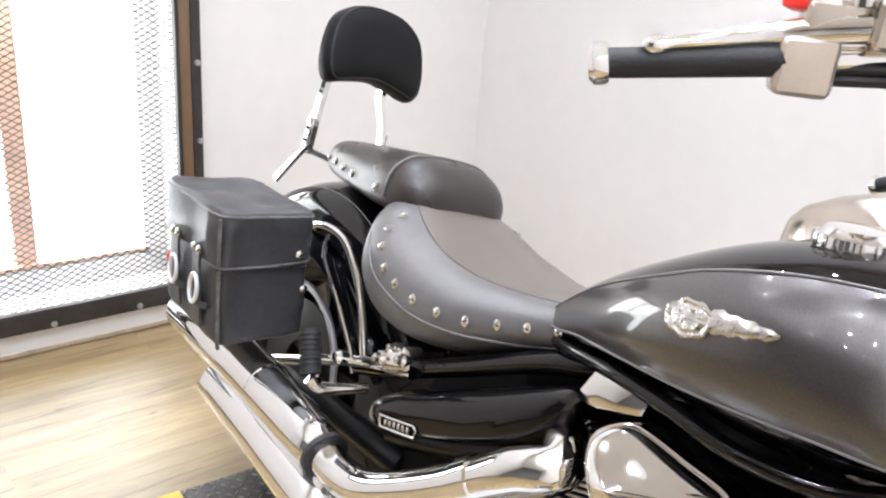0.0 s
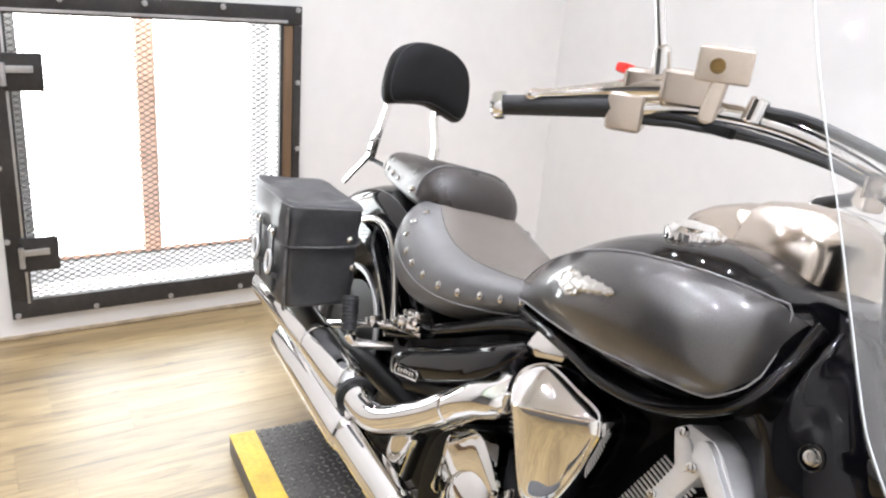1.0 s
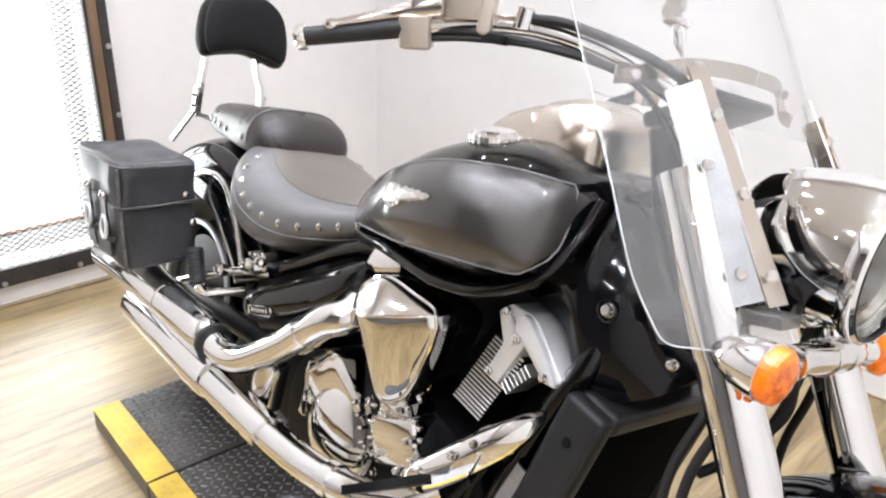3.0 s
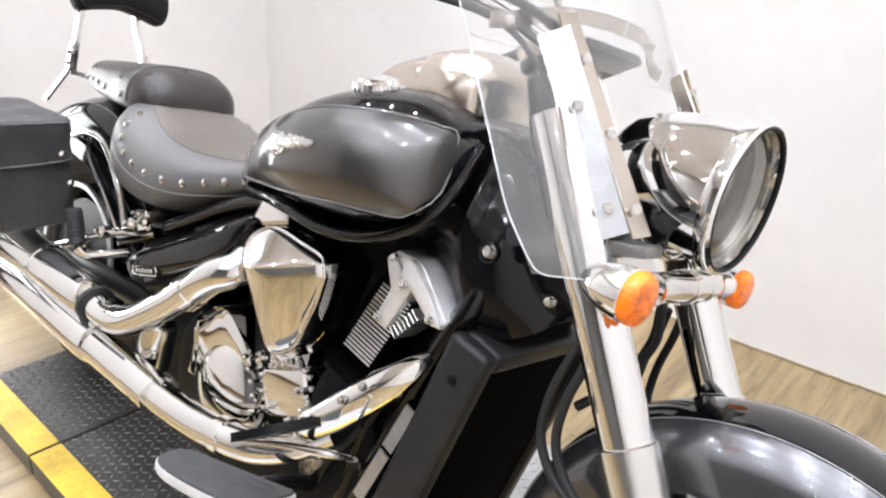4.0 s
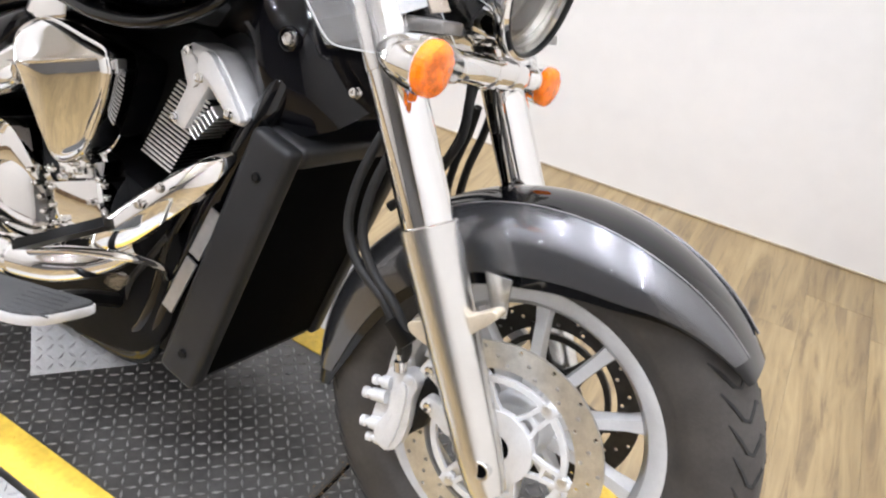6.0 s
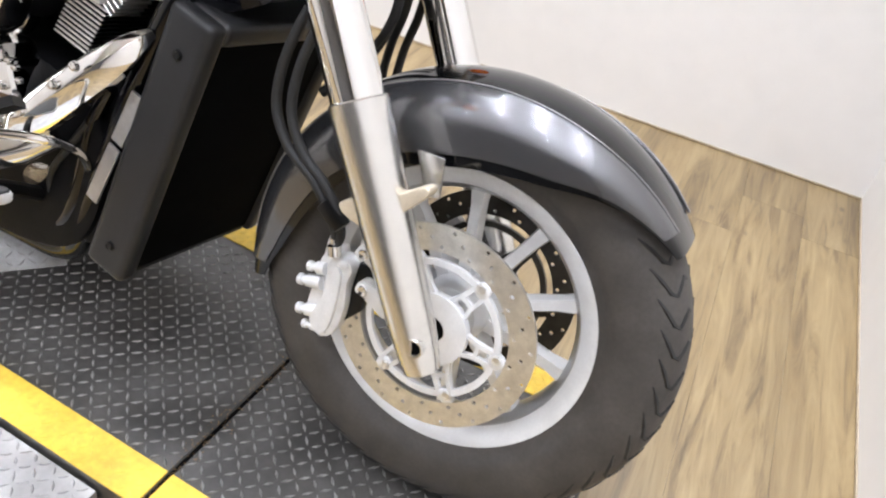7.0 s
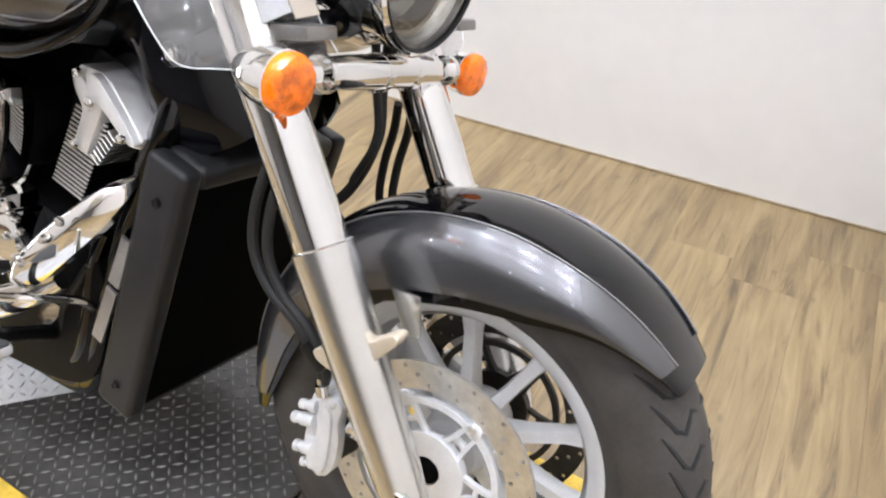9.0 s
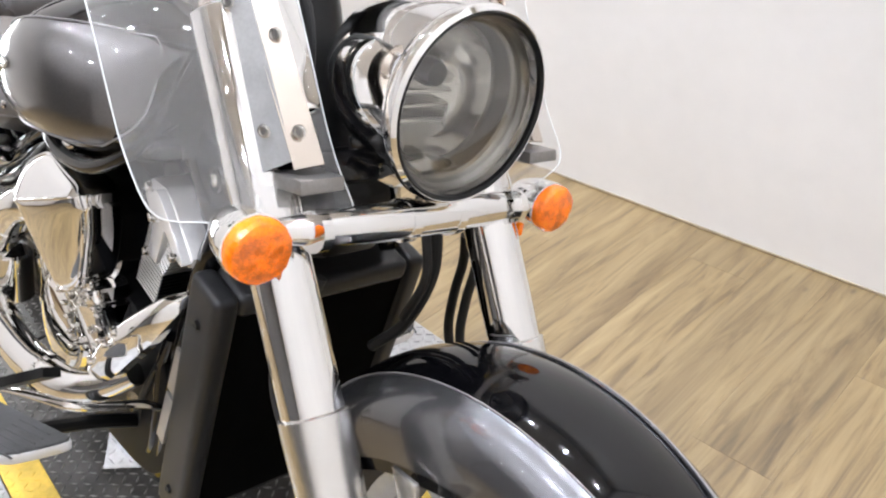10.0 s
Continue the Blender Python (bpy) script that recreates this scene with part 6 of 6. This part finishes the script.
# rear details
for sd in (-1, 1):
    part("bag_guard", tube([(-0.86, 0.135 * sd, 0.625), (-0.79, 0.14 * sd, 0.648), (-0.70, 0.145 * sd, 0.647), (-0.625, 0.148 * sd, 0.60), (-0.575, 0.15 * sd, 0.545), (-0.535, 0.15 * sd, 0.475)], 0.008, 12), CHROME, bike, "curved chrome saddlebag guard tube")
    part("fender_strut", strap([(-0.88, 0.125 * sd, 0.60), (-0.75, 0.128 * sd, 0.58), (-0.60, 0.13 * sd, 0.50), (-0.50, 0.13 * sd, 0.46)], 0.04, 0.012, (0, 0, 1)), BLACK, bike, "black fender strut", 30)
    part("shock_stay", tube([(-0.755, 0.146 * sd, 0.640), (-0.748, 0.146 * sd, 0.595), (-0.67, 0.146 * sd, 0.538), (-0.585, 0.146 * sd, 0.470), (-0.56, 0.146 * sd, 0.440)], 0.0055, 10), CHROME, bike, "thin chrome stay")
    part("swingarm", tube([(-0.845, 0.125 * sd, 0.32), (-0.60, 0.125 * sd, 0.335), (-0.40, 0.11 * sd, 0.34)], 0.026, 16), SATIN, bike, "black swingarm")
    part("frame_rail", tube([(-0.56, 0.14 * sd, 0.455), (-0.45, 0.15 * sd, 0.50), (-0.30, 0.155 * sd, 0.575), (-0.12, 0.15 * sd, 0.665), (0.05, 0.12 * sd, 0.70)], 0.016, 14), BLACK, bike, "glossy black frame rail under the seat")
    peg = part("passenger_peg", tube([(-0.556, 0.262 * sd, 0.524), (-0.520, 0.262 * sd, 0.460)], 0.017, 18, smooth=False), GRIP, bike, "folded rubber passenger footpeg")
    for k in range(7):
        t = 0.12 + 0.11 * k
        part("rib", lathe([(-0.0025, 0.0165), (-0.0015, 0.0192), (0.0015, 0.0192), (0.0025, 0.0165)], Vector((-0.556, 0.262 * sd, 0.524)).lerp(Vector((-0.520, 0.262 * sd, 0.460)), t), (0.036, 0, -0.064), 18), GRIP, peg)
    part("peg_mount", tube([(-0.517, 0.262 * sd, 0.455), (-0.505, 0.24 * sd, 0.440), (-0.48, 0.17 * sd, 0.450)], [0.014, 0.011, 0.009], 14), CHROME, peg, "chrome peg mount")
    part("peg_bar", tube([(-0.788, 0.19 * sd, 0.363), (-0.66, 0.19 * sd, 0.420), (-0.569, 0.188 * sd, 0.462), (-0.47, 0.18 * sd, 0.502), (-0.38, 0.17 * sd, 0.525)], 0.010, 12), CHROME, bike, "chrome peg support bar")
    part("pivot_casting", box((-0.395, 0.185 * sd, 0.542), (0.070, 0.04, 0.042), 0.014, m=Matrix.Rotation(radians(-25), 4, "Y"), segments=3), CHROME, bike, "chrome pivot casting")
    for x, z, r in ((-0.425, 0.532, 0.012), (-0.372, 0.552, 0.011), (-0.535, 0.482, 0.014), (-0.398, 0.562, 0.008)):
        part("pivot_nut", turned([(-0.012, r), (0.004, r), (0.007, r * 0.8), (0.010, r * 0.62), (0.016, r * 0.55), (0.018, r * 0.3), (0.0185, 0.0001)], (x, 0.203 * sd, z), (0, sd, 0.1), 14), CHROME, bike, "chrome domed nut")
    sco = rounded([(-0.435, 0.447), (-0.385, 0.495), (-0.314, 0.531), (-0.20, 0.592), (-0.066, 0.662), (-0.046, 0.640), (-0.085, 0.580), (-0.19, 0.515), (-0.291, 0.464), (-0.404, 0.421)], 48)
    sc = part("side_cover", loft([[(-0.24 + (x + 0.24) * k, y * sd, 0.54 + (z - 0.54) * k2 + dz) for x, z in sco] for y, k, k2, dz in ((0.10, 1, 1, 0), (0.165, 1.0, 1.0, 0), (0.182, 0.985, 0.97, -0.001), (0.196, 0.955, 0.93, -0.004), (0.205, 0.90, 0.86, -0.008), (0.210, 0.78, 0.72, -0.012), (0.213, 0.5, 0.45, -0.014))]), BLACK, bike, "glossy black side cover", 60)
    q = Matrix.Translation((-0.331, 0.2150 * sd, 0.463)) @ Matrix.Rotation(radians(-16), 4, "Y")
    badge = part("badge", tube([tuple(q @ Vector((0.036 * (1 if math.cos(t) > 0 else -1) + 0.0085 * math.cos(t), 0, 0.0085 * math.sin(t)))) for t in np.linspace(0, 2 * math.pi, 25)], 0.0022, 8), CHROME, sc, "oblong silver badge")
    for k in range(6):
        part("badge_bar", box((0, 0, 0), (0.006, 0.003, 0.009), 0.001, m=q @ Matrix.Translation((-0.028 + 0.011 * k, 0, 0))), BRUSHED, badge)
    part("under_rail", tube([(-0.42, 0.14 * sd, 0.40), (-0.25, 0.145 * sd, 0.47), (-0.08, 0.13 * sd, 0.56)], 0.02, 12), SATIN, bike, "black lower frame member")
part("tail_light", box((-1.21, 0, 0.52), (0.04, 0.12, 0.05), 0.015, segments=3), mat("red lens", (0.5, 0.01, 0.01), 0.15, coat=0.5), bike, "red tail light")
for sd in (-1, 1):
    part("rear_signal", turned([(-0.02, 0.0001), (-0.018, 0.012), (0.0, 0.017), (0.008, 0.017), (0.012, 0.0001)], (-1.005, 0.328 * sd, 0.490), (-1, 0, 0), 20), mat("red signal lens", (0.6, 0.02, 0.02), 0.2), bike, "red rear signal")

# footboards, pedal
for sd in (-1, 1):
    out = rounded([(-0.024, 0.318), (-0.024, 0.300), (-0.013, 0.278), (0.0, 0.270), (0.08, 0.236), (0.165, 0.199), (0.180, 0.194), (0.187, 0.200), (0.186, 0.225), (0.182, 0.255), (0.176, 0.280), (0.160, 0.302), (0.135, 0.317), (0.087, 0.333), (0.04, 0.344), (0.008, 0.346), (-0.014, 0.338)], 90)
    out = [(0.111 + 0.893 * x, 0.106 + 0.893 * y) for x, y in out]
    f = bmesh.new()
    z0 = 0.325
    for zz0, zz1, k in ((z0 - 0.016, z0, 1.0),):
        loft([[(x, y * sd, z) for x, y in [(0.18 + (x - 0.18) * q, 0.355 + (y - 0.355) * q) for x, y in out]] for z, q in ((zz0, 0.97), (zz0 + 0.004, 1.0), (zz1 - 0.003, 1.0), (zz1, 0.985))], bm=f)
    fb = part("footboard", f, CALIPER, bike, "oval footboard with a bright metal rim")
    g = bmesh.new()
    loft([[(0.18 + (x - 0.18) * q, (0.355 + (y - 0.355) * q) * sd, z) for x, y in out] for z, q in ((z0 - 0.001, 0.972), (z0 + 0.002, 0.968), (z0 + 0.0035, 0.955))], bm=g)
    part("rubber_pad", g, TREAD, fb, "ribbed grey rubber pad")
    bar = None
    for k in range(6):
        m = Matrix.Translation((0.225 + 0.0054 * k, sd * (0.313 + 0.0112 * k), z0 + 0.0038)) @ Matrix.Rotation(-sd * radians(23), 4, "Z")
        if bar is None:
            bar = part("pad_rib", box((0, 0, 0), (0.060, 0.0035, 0.0022), 0.0008, segments=1), TREAD, fb)
            bar.matrix_basis = m
        else:
            again(bar, m, fb)
    part("board_mount", tube([(0.16, 0.10 * sd, 0.22), (0.19, 0.22 * sd, 0.280), (0.20, 0.32 * sd, 0.308)], 0.012, 10), SATIN, fb, "black footboard mount")
ped = part("brake_pedal", strap([(0.220, -0.364, 0.412), (0.232, -0.360, 0.419), (0.265, -0.345, 0.440), (0.295, -0.325, 0.459), (0.318, -0.312, 0.474)], 0.026, 0.013, (0.3, 1, 0)), SATIN, bike, "black brake pedal pad", 30)
part("pedal_arm", tube([(0.215, -0.345, 0.398), (0.277, -0.33, 0.421), (0.340, -0.300, 0.432), (0.335, -0.25, 0.410), (0.30, -0.19, 0.37), (0.27, -0.15, 0.33)], 0.0065, 12), CHROME, ped, "chrome pedal arm")

part("engine_guard", slab([(0.14, 0.16), (0.30, 0.20), (0.33, 0.33), (0.28, 0.42), (0.20, 0.36), (0.15, 0.26)], -0.14, 0.14, 0.02), ENGINE, bike, "black lower engine front")
# frame cradle, hoses and fasteners in front of the crankcase
for sd in (-1, 1):
    part("frame_cradle", tube([(0.285, 0.138 * sd, 0.46), (0.262, 0.142 * sd, 0.395), (0.252, 0.142 * sd, 0.314), (0.238, 0.142 * sd, 0.250), (0.212, 0.138 * sd, 0.208), (0.15, 0.130 * sd, 0.185)], 0.012, 14), BLACK, bike, "glossy black lower frame tube")
    part("drain_hose", tube([(0.262, 0.150 * sd, 0.400), (0.228, 0.152 * sd, 0.345), (0.200, 0.150 * sd, 0.300), (0.192, 0.145 * sd, 0.262), (0.206, 0.140 * sd, 0.228)], 0.006, 10), GRIP, bike, "black rubber hose")
    for x, y, z, r in ((0.160, 0.128, 0.272, 0.006), (0.195, 0.126, 0.254, 0.005), (0.146, 0.128, 0.240, 0.005), (0.224, 0.126, 0.300, 0.005), (0.214, 0.142, 0.222, 0.006)):
        part("frame_bolt", turned([(-0.014, r), (0.003, r), (0.005, r * 0.7), (0.006, 0.0001)], (x, y * sd, z), (0.2, sd, 0.2), 10), CHROME, bike, "small bright bolt")
    part("pivot_lug", slab(rounded([(0.135, 0.262), (0.150, 0.288), (0.182, 0.302), (0.196, 0.292), (0.178, 0.268), (0.152, 0.250)], 30), (-0.150 if sd < 0 else 0.120), (-0.120 if sd < 0 else 0.150), 0.005), CHROME, bike, "chrome pedal pivot lug")
part("side_stand", tube([(0.02, 0.14, 0.16), (-0.06, 0.24, 0.075), (-0.09, 0.272, 0.052)], [0.014, 0.012, 0.014], 12), SATIN, bike, "black side stand")

# brake caliper and hoses
for sd in (-1, 1):
    yo = sd * 0.118 - 0.012
    cal = part("brake_caliper", slab(rounded([(0.676, 0.262), (0.692, 0.246), (0.712, 0.252), (0.722, 0.278), (0.723, 0.310), (0.719, 0.342), (0.722, 0.362), (0.708, 0.374), (0.690, 0.366), (0.686, 0.338), (0.688, 0.305), (0.680, 0.285)], 44), yo - sd * 0.030, yo, 0.007, segments=3), CALIPER, bike, "silver brake caliper", 40)
    part("caliper_bridge", slab(rounded([(0.662, 0.270), (0.676, 0.258), (0.690, 0.300), (0.690, 0.345), (0.682, 0.368), (0.668, 0.356), (0.664, 0.315)], 36), yo - sd * 0.055, yo - sd * 0.012, 0.006, segments=3), CALIPER, cal)
    part("caliper_rib", slab(rounded([(0.694, 0.262), (0.708, 0.262), (0.713, 0.300), (0.710, 0.350), (0.698, 0.358), (0.699, 0.310)], 30), yo - sd * 0.002, yo + sd * 0.006, 0.003, segments=3), CALIPER, cal)
    for x, z, ln, r in ((0.640, 0.308, 0.040, 0.0085), (0.648, 0.264, 0.040, 0.0085), (0.650, 0.334, 0.030, 0.0075), (0.662, 0.244, 0.030, 0.0070)):
        part("piston_housing", turned([(0.0, r * 0.5), (0.002, r * 0.95), (0.008, r), (0.010, r * 0.72), (0.014, r * 0.72), (0.016, r * 1.1), (ln, r * 1.25)], (x, yo - sd * 0.010, z), (1, 0, 0.28), 16), CALIPER, cal)
    part("banjo_fitting", turned([(-0.012, 0.0075), (-0.010, 0.0095), (0.004, 0.0095), (0.006, 0.006), (0.014, 0.006), (0.015, 0.003)], (0.690, yo + sd * 0.002, 0.384), (-0.3, 0, 1), 16), CHROME, cal, "chrome hose fitting")
    for x, z, r in ((0.700, 0.254, 0.007), (0.706, 0.366, 0.007)):
        part("caliper_bolt", turned([(-0.01, r), (0.002, r), (0.003, r * 0.7), (0.004, r * 0.4)], (x, yo, z), (0, sd, 0), 14), CALIPER, cal)
    part("pad_carrier", slab([(0.716, 0.268), (0.742, 0.300), (0.748, 0.372), (0.722, 0.372)], yo - sd * 0.034, yo - sd * 0.016, 0.004), SATIN, cal, "black pad carrier")
    for x, z in ((0.738, 0.398), (0.750, 0.348)):
        ear = part("mounting_ear", slab(rounded([(x - 0.014, z - 0.006), (x - 0.010, z + 0.010), (x + 0.004, z + 0.012), (x + 0.040, z - 0.004), (x + 0.036, z - 0.026), (x + 0.004, z - 0.012)], 26), yo - sd * 0.010, yo + sd * 0.006, 0.004, segments=3), CALIPER, cal, "silver mounting ear")
        part("caliper_bolt", turned([(-0.004, 0.0075), (0.004, 0.0075), (0.006, 0.006), (0.0045, 0.003)], (x - 0.002, yo + sd * 0.006, z), (0, sd, 0), 12), CHROME, ear)
    for off in (0.0, 0.024):
        part("brake_hose", tube([(0.585 + off, 0.12 * sd, 0.70), (0.575 + off, 0.135 * sd, 0.655), (0.563 + off, 0.14 * sd, 0.596), (0.565 + off, 0.14 * sd, 0.538), (0.594 + off, 0.14 * sd, 0.494), (0.640 + off * 0.8, 0.14 * sd, 0.466), (0.668 + off * 0.7, 0.138 * sd, 0.436), (0.684 + off * 0.4, 0.132 * sd, 0.408), (0.690, 0.13 * sd, 0.386)], 0.0068, 12), GRIP, bike, "black rubber brake hose")
    part("hose_clamp", box((0.680, 0.138 * sd, 0.432), (0.042, 0.022, 0.020), 0.004, m=Matrix.Rotation(radians(35), 4, "Y")), SATIN, bike, "black hose clamp")
part("wiring_loom", tube([(0.62, 0.02, 0.80), (0.60, 0.05, 0.73), (0.60, 0.055, 0.66), (0.57, 0.05, 0.58), (0.52, 0.04, 0.52)], 0.008, 10), GRIP, bike, "black wiring loom")
part("wiring_loom", tube([(0.62, -0.01, 0.80), (0.61, 0.02, 0.74), (0.615, 0.03, 0.67), (0.585, 0.03, 0.60)], 0.006, 10), GRIP, bike, "black wiring loom")

# bent tread-plate bracket on the platform, under the footboard
ch = thing("wheel_bracket", "bent aluminium tread-plate bracket on the lift", "bracket")
PLATE = mat("dull tread plate", (0.52, 0.52, 0.515), 0.40, 0.5, noise_scale=14, vary=0.15, bump=0.1, bump_scale=300)
A, B, C = Vector((-0.06, -0.145, 0.003)), Vector((0.064, 0.0, 0.003)), Vector((-0.10, -0.10, 0.036))
e1 = (B - A).normalized()
e2 = ((C - A) - e1 * (C - A).dot(e1)).normalized()
e3 = e1.cross(e2)
tilt = Matrix(((e1.x, e2.x, e3.x, A.x), (e1.y, e2.y, e3.y, A.y), (e1.z, e2.z, e3.z, A.z), (0, 0, 0, 1)))
l1 = (B - A).length
plate = part("plate", box((l1 / 2, 0.06, -0.0015), (l1, 0.12, 0.003), 0.0008, segments=1), PLATE, ch)
plate.matrix_basis = tilt
tagged(part("tread_relief", lugs(bmesh.new(), 0.004, l1 - 0.004, 0.004, 0.116, h=0.0022), ALU, plate, "bright raised lugs", 10), kind="stuff")

# grit lying along the joint of the plates
rnd = random.Random(3)
grit = bmesh.new()
for k in range(240):
    x, y, r = JOINTS[2] + rnd.gauss(0, 0.010), rnd.uniform(-0.3, 0.12), rnd.uniform(0.0006, 0.0018)
    v = [grit.verts.new((x + r * dx, y + r * dy, r * dz)) for dx, dy, dz in ((-1, -1, 0), (1, -0.6, 0), (0.2, 1, 0), (0, 0, 1.3))]
    for f in ((0, 1, 3), (1, 2, 3), (2, 0, 3)):
        grit.faces.new([v[i] for i in f])
g = part("grit", grit, mat("brown grit", (0.25, 0.16, 0.08), 0.9), None, angle=10)
tagged(g, "brown grit scattered along the plate joint", "grit", kind="stuff")
